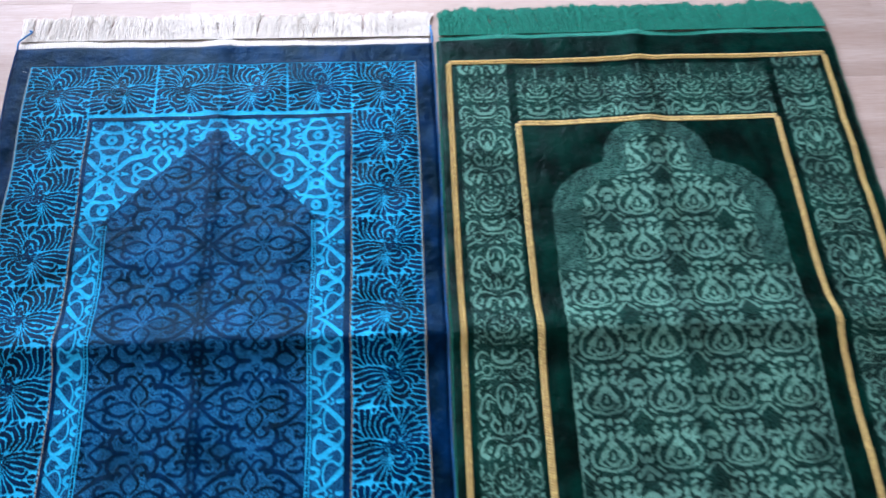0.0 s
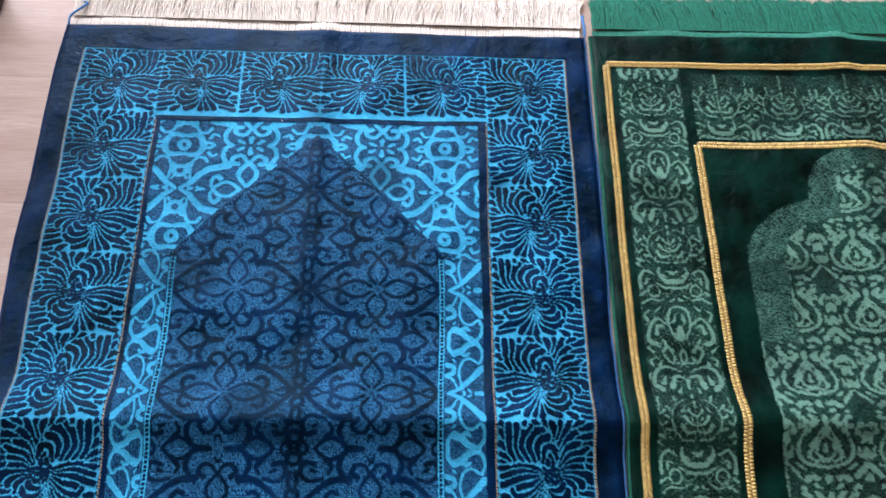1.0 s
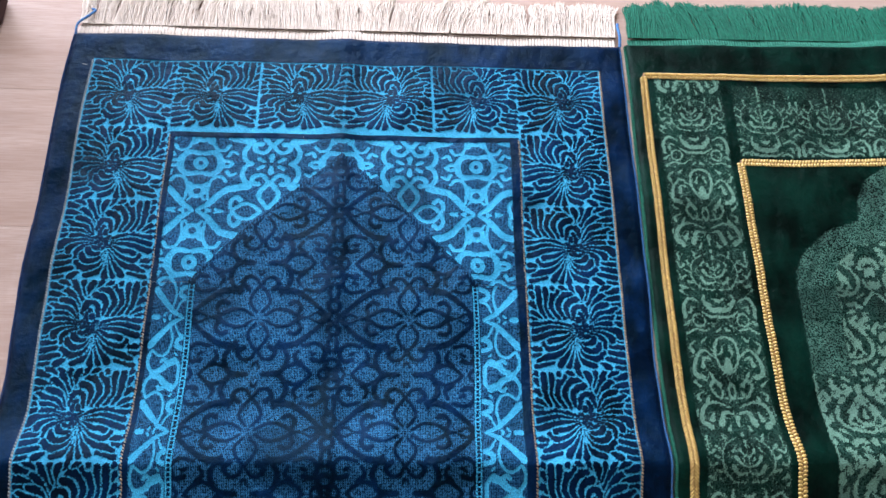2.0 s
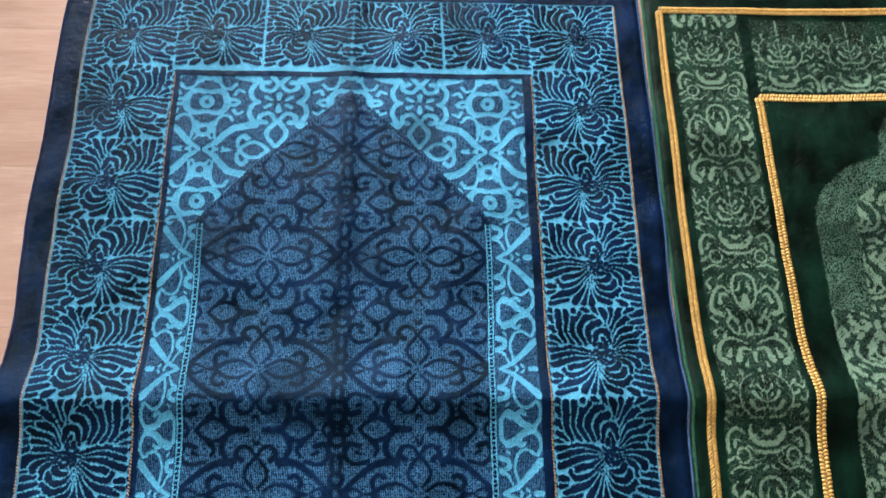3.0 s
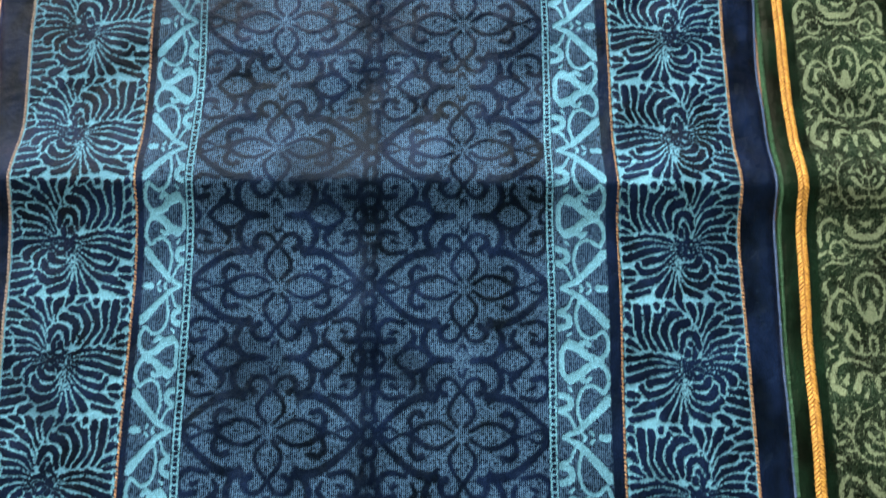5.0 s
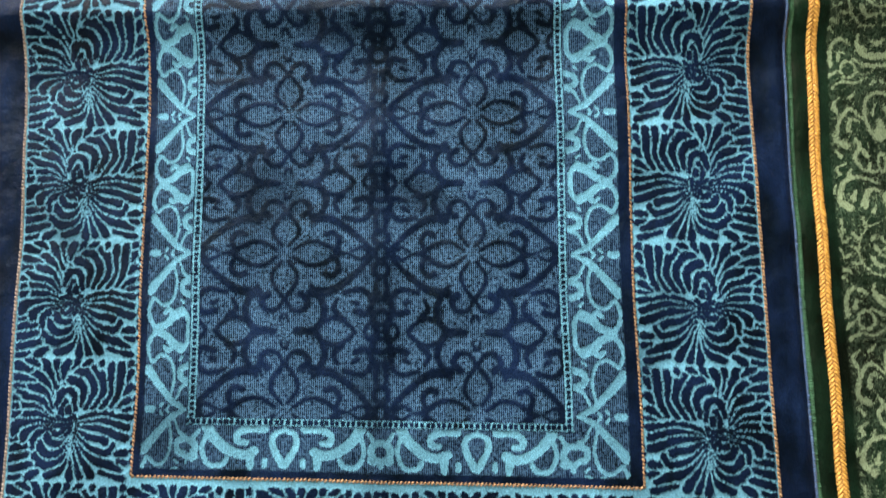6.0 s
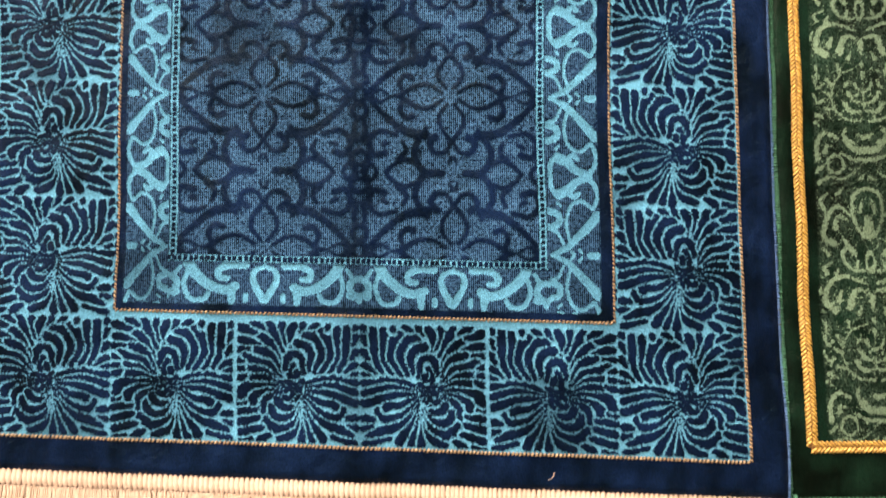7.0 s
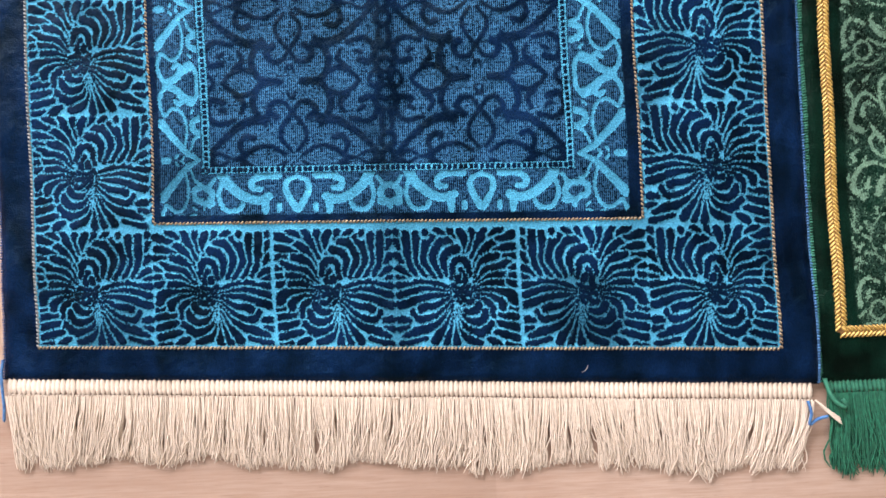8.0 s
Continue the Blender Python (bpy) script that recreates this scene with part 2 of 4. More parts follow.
def swirl_motif():
    """The whorl of dark plumes in a border tile: 1 where the light ground shows between them."""
    X, Y = tile(1.0, 1.0, 0.005)
    dists = []

    def plume(*pts, fat=0.036, root=0.018):
        q = [((540 - x) / 520, (580 - y) / 470) for x, y in pts]
        c = curve(q, 9)
        w = np.interp(np.linspace(0, 1, len(c)), (0.0, 0.35, 0.8, 1.0), (root, 0.6 * fat, fat, 0.8 * fat))
        d = np.full(X.shape, 9.0)
        for (x, y), r in zip(c, w):
            d = np.minimum(d, np.hypot(X - x, Y - y) - r)
        dists.append(d)

    # long plumes to one side, and their curling neighbours
    plume((250, 350), (140, 318), (40, 335))
    plume((250, 360), (140, 348), (42, 372))
    plume((245, 370), (150, 376), (40, 412))
    plume((250, 380), (190, 412), (130, 420), (112, 440), fat=0.030)
    plume((254, 392), (195, 448), (125, 468), (92, 440), fat=0.032)
    plume((252, 412), (180, 484), (60, 528))
    plume((70, 470), (38, 468), fat=0.030)
    plume((62, 500), (36, 505), fat=0.026)
    plume((130, 540), (42, 562), fat=0.026)
    # spray below
    plume((246, 436), (215, 500), (172, 552))
    plume((254, 452), (238, 505), (216, 556))
    plume((262, 462), (258, 510), (256, 562))
    plume((266, 448), (282, 520), (350, 556))
    plume((272, 432), (300, 500), (370, 520), (412, 486), fat=0.042)
    plume((270, 412), (300, 468), (370, 476), (402, 430), fat=0.034)
    plume((276, 396), (306, 436), (350, 432), (368, 402), fat=0.026)
    plume((296, 384), (318, 404), (338, 396), fat=0.018)
    plume((350, 378), (400, 398), (424, 452), fat=0.034)
    plume((444, 448), (522, 456), fat=0.034)
    plume((438, 480), (520, 498), fat=0.034)
    plume((416, 512), (516, 538), fat=0.034)
    plume((390, 536), (436, 566), fat=0.030)
    plume((476, 560), (520, 572), fat=0.024)
    # to the other side
    plume((346, 360), (420, 352), (496, 366), (516, 404), fat=0.038)
    plume((350, 368), (420, 376), (462, 402), (466, 428), fat=0.030)
    plume((346, 348), (400, 326), (470, 328))
    plume((490, 322), (524, 330), fat=0.026)
    plume((500, 424), (526, 430), fat=0.024)
    # fan of leaves to the corner
    plume((358, 322), (400, 276), (470, 262), (500, 240), fat=0.032)
    plume((364, 330), (420, 300), (480, 290), fat=0.030)
    plume((352, 300), (378, 244), (450, 218), fat=0.034)
    plume((352, 268), (386, 206), (440, 170), fat=0.034)
    plume((346, 226), (372, 172), (404, 126), fat=0.034)
    plume((440, 196), (520, 184), fat=0.030)
    plume((452, 158), (520, 138), fat=0.034)
    plume((420, 138), (470, 118), fat=0.026)
    plume((486, 222), (524, 222), fat=0.026)
    plume((498, 264), (526, 262), fat=0.022)
    plume((500, 294), (526, 298), fat=0.022)
    # crescents over the eye
    plume((258, 304), (272, 244), (318, 238), (340, 292), fat=0.030)
    plume((300, 276), (316, 296), (312, 326), fat=0.018)
    plume((284, 304), (285, 316), fat=0.026, root=0.024)
    plume((260, 338), (288, 350), (330, 340), fat=0.017)
    plume((262, 358), (300, 362), (340, 374), fat=0.016)
    plume((264, 382), (284, 372), fat=0.014)
    plume((268, 408), (286, 424), (300, 414), fat=0.015)
    plume((236, 290), (228, 232), (262, 196), (300, 196), fat=0.036)
    plume((212, 298), (184, 232), (214, 166), (262, 160), fat=0.036)
    plume((186, 300), (144, 240), (152, 184), (190, 148), fat=0.036)
    plume((310, 206), (322, 160), (302, 128), fat=0.034)
    plume((336, 196), (352, 150), (350, 122), fat=0.024)
    plume((276, 150), (262, 122), fat=0.026)
    plume((236, 138), (208, 122), fat=0.026)
    plume((150, 306), (112, 240), (120, 190), (116, 136), fat=0.030)
    plume((112, 306), (82, 230), (74, 136), fat=0.038)
    plume((168, 150), (158, 124), fat=0.020)
    plume((84, 300), (38, 268), fat=0.026)
    plume((90, 318), (36, 300), fat=0.022)
    plume((54, 240), (36, 216), fat=0.028)
    plume((50, 190), (36, 160), fat=0.026)
    plume((44, 136), (34, 124), fat=0.022)
    d = np.sort(np.stack(dists), axis=0)[:2]
    far = np.hypot(X - 0.45, Y - 0.46)
    gap = np.minimum(d[1] - d[0] - np.clip(0.045 * far, 0.0025, 0.0125), 0.011 - d[0])
    return step01(0.5 - gap / 0.014)


def flower_motif():
    """A quarter of the field's four-petalled flower in its ogee frame; 1 on the dark lines. Units: the quarter's half width 365."""
    X, Y = tile(365.0, 317.0, 1.6)
    lines = [
        away(X, Y, ((34, 16), (85, 48), (142, 44), (205, 2)), 9, 14),
        away(X, Y, ((14, 34), (48, 85), (40, 132), (2, 186)), 9, 11),
        away(X, Y, ((210, 0), (240, 0)), 13, 7),
        away(X, Y, ((345, 0), (262, 88), (185, 148), (106, 162)), 11, 23),
        away(X, Y, ((110, 160), (104, 132)), 20, 8),
        away(X, Y, ((128, 168), (152, 232), (120, 304), (44, 317)), 14, 16),
        away(X, Y, ((4, 190), (28, 228), (66, 234), (90, 198), (64, 168)), 9, 16),
        away(X, Y, ((196, 22), (206, 62), (182, 92), (156, 84)), 11, 15),
        away(X, Y, ((252, 8), (290, 26), (318, 6)), 7, 12),
        away(X, Y, ((226, 160), (290, 148), (330, 190), (312, 244), (268, 236)), 12, 15),
        away(X, Y, ((150, 276), (190, 262), (236, 284), (266, 317)), 13, 10),
        away(X, Y, ((300, 317), (320, 286), (350, 296)), 9, 12),
        away(X, Y, ((200, 188), (186, 226), (216, 262)), 9, 15),
        away(X, Y, ((350, 110), (344, 150), (352, 190)), 10, 14),
        away(X, Y, ((258, 196), (276, 206)), 9, 12),
        away(X, Y, ((16, 278), (6, 250)), 5, 9),
        ringed(X, Y, 365, 68, 27, 30, 12),
        ringed(X, Y, 365, 262, 32, 28, 12),
        away(X, Y, ((340, 14), (365, 34)), 12),
        away(X, Y, ((330, 290), (352, 317)), 10, 14),
    ]
    return step01(0.5 - np.min(np.stack(lines), axis=0) / 7.0)


def scroll_motif():
    """Half a repeat of the bright scrolls in the upright inner bands, from a crossing to a heart. Units: 240 across, 350 along."""
    X, Y = tile(240.0, 350.0, 1.5)
    lines = [
        away(X, Y, ((12, 172), (72, 108), (150, 32)), 23, 15),
        away(X, Y, ((150, 32), (222, 0)), 14, 9),
        away(X, Y, ((18, 0), (50, 4)), 17, 11),
        away(X, Y, ((84, 10), (96, 24)), 6, 8),
        away(X, Y, ((118, 0), (130, 12)), 5, 8),
        away(X, Y, ((140, 62), (156, 140), (134, 214), (84, 238), (34, 206)), 8, 9),
        away(X, Y, ((26, 208), (6, 262), (22, 316), (56, 344)), 9, 13),
        away(X, Y, ((44, 346), (108, 322), (140, 290), (186, 268)), 16, 24),
        away(X, Y, ((150, 278), (116, 258), (96, 272)), 14, 11),
        away(X, Y, ((196, 262), (222, 300), (224, 350)), 12, 12),
        away(X, Y, ((170, 46), (196, 96), (228, 112)), 6, 10),
        away(X, Y, ((234, 120), (192, 138), (192, 176), (234, 192)), 15, 15),
        away(X, Y, ((180, 214), (196, 228)), 5, 7),
    ]
    return step01(0.5 - np.min(np.stack(lines), axis=0) / 7.0)


def foot_scroll_motif():
    """Half a repeat of the scrolls in the lower inner band, from a drop to a box. Units: 240 along, 110 across, top down."""
    X, Y = tile(240.0, 110.0, 1.0)
    lines = [
        away(X, Y, ((0, 6), (24, 18), (28, 44), (14, 78), (2, 98)), 6, 10),
        away(X, Y, ((48, 4), (86, 4), (112, 18), (110, 38), (92, 40)), 10, 8),
        away(X, Y, ((188, 0), (170, 28), (134, 60), (96, 72), (72, 62)), 14, 12),
        away(X, Y, ((80, 78), (79, 102)), 11, 9),
        away(X, Y, ((45, 86), (45, 100)), 7),
        away(X, Y, ((188, 18), (197, 60), (180, 98), (148, 100), (136, 84)), 6, 7),
        ringed(X, Y, 240, 58, 25, 24, 9),
        away(X, Y, ((208, 10), (226, 38)), 5, 7),
        away(X, Y, ((214, 80), (222, 84)), 9),
        away(X, Y, ((236, 92), (240, 98)), 5),
    ]
    return step01(0.5 - np.min(np.stack(lines), axis=0) / 4.0)


def spandrel_motif():
    """A quarter of the bright lattice above the arch, from a flower's column to the seam. Units: 365 by 317."""
    X, Y = tile(365.0, 317.0, 1.6)
    bright = [
        away(X, Y, ((112, 168), (150, 156), (224, 132), (300, 40)), 26, 17),
        away(X, Y, ((300, 40), (350, 6)), 15, 10),
        ringed(X, Y, 365, 126, 34, 34, 14),
        away(X, Y, ((330, 166), (322, 176)), 13),
        away(X, Y, ((322, 66), (340, 94)), 6, 9),
        away(X, Y, ((306, 74), (312, 150), (292, 214), (248, 226), (224, 196)), 8, 10),
        away(X, Y, ((36, 4), (84, 46), (132, 44), (176, 4)), 11, 12),
        away(X, Y, ((4, 26), (44, 92), (42, 136), (4, 190)), 12, 14),
        away(X, Y, ((186, 22), (184, 66), (160, 92), (138, 74)), 10, 14),
        away(X, Y, ((6, 196), (40, 240), (84, 226), (86, 190), (60, 182)), 11, 16),
        away(X, Y, ((352, 250), (300, 244), (268, 276), (260, 317)), 15, 19),
        away(X, Y, ((300, 244), (284, 226)), 11, 9),
        ringed(X, Y, 365, 317, 26, 30, 13),
        away(X, Y, ((260, 300), (220, 300), (196, 317)), 12, 10),
        away(X, Y, ((118, 184), (142, 240), (128, 296), (96, 317)), 14, 12),
        away(X, Y, ((176, 250), (206, 236), (222, 262)), 8, 11),
        away(X, Y, ((0, 262), (0, 298)), 16, 9),
        away(X, Y, ((40, 300), (62, 284)), 10, 12),
        away(X, Y, ((230, 0), (262, 10)), 10, 7),
        away(X, Y, ((290, 0), (306, 8)), 8, 9),
    ]
    return step01(0.5 - np.min(np.stack(bright), axis=0) / 8.0)


def damask_motif():
    """Half of the green border's drawing, mirrored about its middle: wreath, crown, tulip, scrolls. Units: 100 across, 490 along."""
    X, Y = tile(100.0, 490.0, 1.0)
    lines = [
        away(X, Y, ((0, 36), (0, 96)), 3, 4),
        away(X, Y, ((2, 84), (18, 78), (30, 62)), 3, 6),
        away(X, Y, ((2, 62), (12, 54), (16, 44)), 3, 5),
        away(X, Y, ((4, 98), (26, 98), (36, 84)), 4, 7),
        away(X, Y, ((0, 24), (0, 34)), 6, 3),
        away(X, Y, ((0, 4), (0, 8)), 6),
        away(X, Y, ((16, 14), (40, 24), (58, 48), (60, 84), (38, 112), (8, 118)), 3, 4),
        away(X, Y, ((44, 26), (48, 8)), 3, 5),
        away(X, Y, ((58, 48), (72, 34)), 3, 5),
        away(X, Y, ((61, 70), (76, 60)), 3, 5),
        away(X, Y, ((54, 96), (74, 92)), 3, 5),
        away(X, Y, ((90, 10), (90, 40)), 5, 3),
        away(X, Y, ((98, 30), (88, 52), (78, 44)), 3, 5),
        away(X, Y, ((98, 62), (88, 82), (78, 76)), 3, 5),
        away(X, Y, ((0, 150), (16, 142)), 7, 3),
        away(X, Y, ((0, 174), (24, 170), (40, 148), (36, 132)), 9, 4),
        away(X, Y, ((0, 192), (26, 190), (46, 178)), 6, 4),
        ringed(X, Y, 58, 200, 15, 17, 4),
        away(X, Y, ((52, 150), (76, 140), (92, 160), (92, 190)), 4, 7),
        away(X, Y, ((60, 168), (74, 164), (76, 178)), 3, 6),
        away(X, Y, ((20, 214), (44, 228), (70, 224), (92, 236)), 3, 5),
        away(X, Y, ((0, 246), (22, 256), (30, 290), (16, 330), (0, 342)), 5),
        away(X, Y, ((0, 306), (0, 326)), 8, 13),
        away(X, Y, ((34, 298), (58, 280), (80, 304), (86, 340), (66, 352)), 4, 8),
        away(X, Y, ((42, 306), (58, 300), (64, 322)), 3, 7),
        away(X, Y, ((76, 256), (90, 268), (84, 286)), 3, 6),
        ringed(X, Y, 0, 386, 8, 17, 4),
        away(X, Y, ((12, 404), (38, 398), (52, 374), (40, 358), (28, 372)), 4, 7),
        away(X, Y, ((10, 428), (48, 414), (76, 424), (88, 458), (70, 476)), 4, 9),
        away(X, Y, ((8, 442), (30, 440), (42, 470)), 4, 9),
        away(X, Y, ((0, 452), (0, 476)), 8, 4),
        away(X, Y, ((70, 386), (88, 396), (84, 408)), 3, 6),
        away(X, Y, ((24, 34), (34, 48)), 2, 5),
        away(X, Y, ((6, 72), (14, 66)), 2, 4),
        away(X, Y, ((76, 112), (92, 104)), 3, 6),
        away(X, Y, ((84, 128), (98, 118)), 3, 5),
        away(X, Y, ((20, 160), (30, 156)), 3, 6),
        away(X, Y, ((78, 200), (94, 212)), 3, 6),
        away(X, Y, ((6, 224), (18, 232)), 5, 3),
        away(X, Y, ((46, 246), (58, 258)), 3, 6),
        away(X, Y, ((8, 268), (14, 290)), 3, 5),
        away(X, Y, ((50, 338), (42, 352)), 4, 6),
        away(X, Y, ((92, 360), (78, 372)), 3, 6),
        away(X, Y, ((60, 396), (66, 410)), 3, 6),
        away(X, Y, ((22, 384), (26, 396)), 3, 5),
        away(X, Y, ((56, 440), (62, 458)), 4, 8),
        away(X, Y, ((20, 470), (26, 484)), 3, 6),
        away(X, Y, ((94, 430), (98, 446)), 3, 5),
    ]
    return step01(0.5 - (np.min(np.stack(lines), axis=0) + 1.3) / 3.0)


def palmette_motif():
    """Half of the green field's palmette; 1 on the dark drawing. Units: 100 across, 220 along, top down."""
    X, Y = tile(100.0, 220.0, 1.0)
    pale = [
        away(X, Y, ((0, 58), (6, 78)), 4, 12),
        away(X, Y, ((6, 78), (20, 98), (34, 112)), 10, 6),
        away(X, Y, ((24, 112), (36, 130), (42, 146)), 7, 4),
        away(X, Y, ((0, 106), (0, 128)), 3, 7),
        away(X, Y, ((4, 150), (16, 144), (22, 130)), 6, 3),
        away(X, Y, ((0, 158), (26, 156), (40, 142)), 3, 5),
        away(X, Y, ((60, 96), (66, 126), (50, 160), (0, 176)), 5, 6),
        away(X, Y, ((80, 116), (84, 140)), 3, 6),
        away(X, Y, ((70, 166), (52, 182)), 5, 3),
        away(X, Y, ((14, 108), (22, 122)), 2, 5),
        away(X, Y, ((100, 46), (86, 56), (78, 74)), 12, 9),
        away(X, Y, ((98, 84), (90, 104)), 11, 5),
        away(X, Y, ((62, 30), (50, 44), (58, 58)), 8, 11),
        away(X, Y, ((34, 26), (22, 42), (32, 54)), 6, 10),
        away(X, Y, ((44, 70), (54, 84)), 8, 5),
        away(X, Y, ((0, 30), (0, 46)), 7, 9),
        away(X, Y, ((100, 128), (92, 146)), 9, 7),
        away(X, Y, ((98, 166), (84, 182), (70, 200)), 9, 8),
        away(X, Y, ((100, 196), (94, 212)), 8, 6),
        away(X, Y, ((0, 204), (0, 216)), 10, 7),
        away(X, Y, ((24, 206), (40, 202), (50, 212)), 8, 9),
        away(X, Y, ((70, 10), (58, 16)), 8, 5),
        away(X, Y, ((30, 6), (20, 14)), 7, 5),
    ]
    veins = [
        away(X, Y, ((10, 80), (16, 92)), 1.5, 2.5),
        away(X, Y, ((88, 58), (84, 72)), 1.5, 2.5),
        away(X, Y, ((56, 40), (58, 54)), 1.5, 2.5),
    ]
    ink = step01(0.5 - np.min(np.stack(pale), axis=0) / 4.0)
    return 1 - ink * step01(0.5 + np.min(np.stack(veins), axis=0) / 3.0)


# ---- the floor ----
def floor_boards():
    base = part("floor", box_mesh("floor", (6.24, 5.24, 0.1)), FLOOR_WOOD)
    base.location = (0.4, 0.3, -0.0600)
    tagged(base, "light beech laminate floor with fine grain", "floor", kind="structure")
    return base


floor = floor_boards()

# ---- the room round it ----
X0, X1, Y0, Y1, H = -2.6, 3.4, -2.2, 2.8, 2.6


def wall(name, size, at, label="plain pale painted room wall"):
    ob = part(name, box_mesh(name, size), WALL_PAINT)
    ob.location = at
    return tagged(ob, label, "wall", kind="structure")


wall("wall_south", (X1 - X0, 0.12, H), ((X0 + X1) / 2, Y0 - 0.06, H / 2))
wall("wall_west", (0.12, Y1 - Y0, H), (X0 - 0.06, (Y0 + Y1) / 2, H / 2))
wall("wall_east", (0.12, Y1 - Y0, H), (X1 + 0.06, (Y0 + Y1) / 2, H / 2))
WX0, WX1, WZ0, WZ1 = -2.5, 0.5, 0.55, 2.05
wall("wall_north_a", (WX0 - X0, 0.12, H), ((X0 + WX0) / 2, Y1 + 0.06, H / 2))
wall("wall_north_b", (X1 - WX1, 0.12, H), ((X1 + WX1) / 2, Y1 + 0.06, H / 2))
wall("wall_north_c", (WX1 - WX0, 0.12, WZ0), ((WX0 + WX1) / 2, Y1 + 0.06, WZ0 / 2))
wall("wall_north_d", (WX1 - WX0, 0.12, H - WZ1), ((WX0 + WX1) / 2, Y1 + 0.06, (H + WZ1) / 2))
ceiling = part("ceiling", box_mesh("ceiling", (X1 - X0 + 0.24, Y1 - Y0 + 0.24, 0.1)), CEILING_PAINT)
ceiling.location = ((X0 + X1) / 2, (Y0 + Y1) / 2, H + 0.05)
tagged(ceiling, "plain white ceiling", "ceiling", kind="structure")


# ---- the rugs' lie on the floor: from the woven plan (u, v) to the place ----
FOLD = 0.552
PILE = 0.006
BLUE_LOW, BLUE_TOP = 0.005, 1.115
GREEN_EAST, GREEN_LOW, GREEN_TOP = 1.096, -0.012, 1.120


def ridge(d, rise, fall):
    """A crease: its slope rise metres wide towards positive d, fall metres behind."""
    return np.where(d > 0, np.exp(-(d / rise) ** 2), np.exp(-(np.abs(d) / fall) ** 1.5))


def blue_lie(u, v):
    low = np.clip(1 - v / 0.5, 0, 1.4)
    x = u - 0.016 * step01((v - 0.35) / 0.6) * np.clip(-u / 0.33, 0, 1.2)
    x = x - 0.007 * (1 - step01((v - 0.25) / 0.7)) * np.clip(u / 0.33, 0, 1.1)
    y = v - 0.050 * u * low
    x = x + 0.0015 * ripple(x, y, 3, 0.22)
    z = PILE + 0.016 * ridge(v - FOLD, 0.036, 0.024) + 0.005 * np.exp(-((v - FOLD + 0.01) / 0.11) ** 2) + 0.0035 * ridge(u + 0.012, 0.016, 0.022)
    z = z + 0.0018 * (ripple(u, v, 5, 0.16) + 0.6) + 0.0013 * ripple(u, v, 8, 0.07) * (0.5 + np.exp(-((v - 0.62) / 0.2) ** 2))
    hem = np.minimum(np.minimum(u + 0.352, 0.357 - u), np.minimum(v - BLUE_LOW, BLUE_TOP - v))
    return x, y, z - (PILE - 0.0025) * (1 - step01(hem / 0.005)) + 0.0


def green_lie(u, v):
    x = u + np.interp(v, (0.0, 0.3, 0.55, 0.8, 1.1), (-0.007, -0.008, -0.002, 0.001, 0.006)) * np.clip((1.1 - u) / 0.72, 0, 1)
    y = v + 0.012 * (u - 0.36) * step01((v - 0.5) / 0.6)
    z = PILE + 0.015 * ridge(v - FOLD, 0.036, 0.024) + 0.004 * np.exp(-((v - FOLD + 0.01) / 0.10) ** 2) + 0.006 * ridge(u - 0.722, 0.02, 0.03)
    z = z + 0.0020 * (ripple(u, v, 15, 0.17) + 0.6) + 0.0011 * ripple(u, v, 18, 0.07)
    hem = np.minimum(np.minimum(u - 0.360, GREEN_EAST - u), np.minimum(v - GREEN_LOW, GREEN_TOP - v))
    return x, y, z - (PILE - 0.0025) * (1 - step01(hem / 0.005))


def pile(name, lie, rect, step, weave, parent, material, label="", hole=None, keep=None):
    """A piece of the rug's pile over rect (u0, v0, u1, v1), with its yarns from weave(u, v)."""
    u0, v0, u1, v1 = rect
    us = np.linspace(u0, u1, max(2, round((u1 - u0) / step)) + 1)
    vs = np.linspace(v0, v1, max(2, round((v1 - v0) / step)) + 1)
    U, V = np.meshgrid(us, vs)
    r, g, b, relief = weave(U, V)
    x, y, z = lie(U, V)
    n = len(us)
    idx = np.arange(U.size).reshape(U.shape)
    quads = np.stack([idx[:-1, :-1], idx[:-1, 1:], idx[1:, 1:], idx[1:, :-1]], -1).reshape(-1, 4)
    cu, cv = ((U[:-1, :-1] + U[1:, 1:]) / 2).ravel(), ((V[:-1, :-1] + V[1:, 1:]) / 2).ravel()
    if hole:
        quads = quads[~((cu > hole[0]) & (cv > hole[1]) & (cu < hole[2]) & (cv < hole[3]))]
    if keep:
        quads = quads[keep(cu, cv)]
    used = np.unique(quads)
    back = np.zeros(U.size, np.int32)
    back[used] = np.arange(len(used))
    verts = np.stack([x, y, z + relief], -1).reshape(-1, 3)[used]
    me = raw_mesh(name, verts, back[quads])
    col = np.ones((U.size, 4), np.float32)
    for k, a in enumerate((r, g, b)):
        col[:, k] = np.broadcast_to(a, U.shape).ravel()
    layer = me.color_attributes.new("yarn", "FLOAT_COLOR", "POINT")
    layer.data.foreach_set("color", col[used].ravel())
    return part(name, me, material, parent, label)


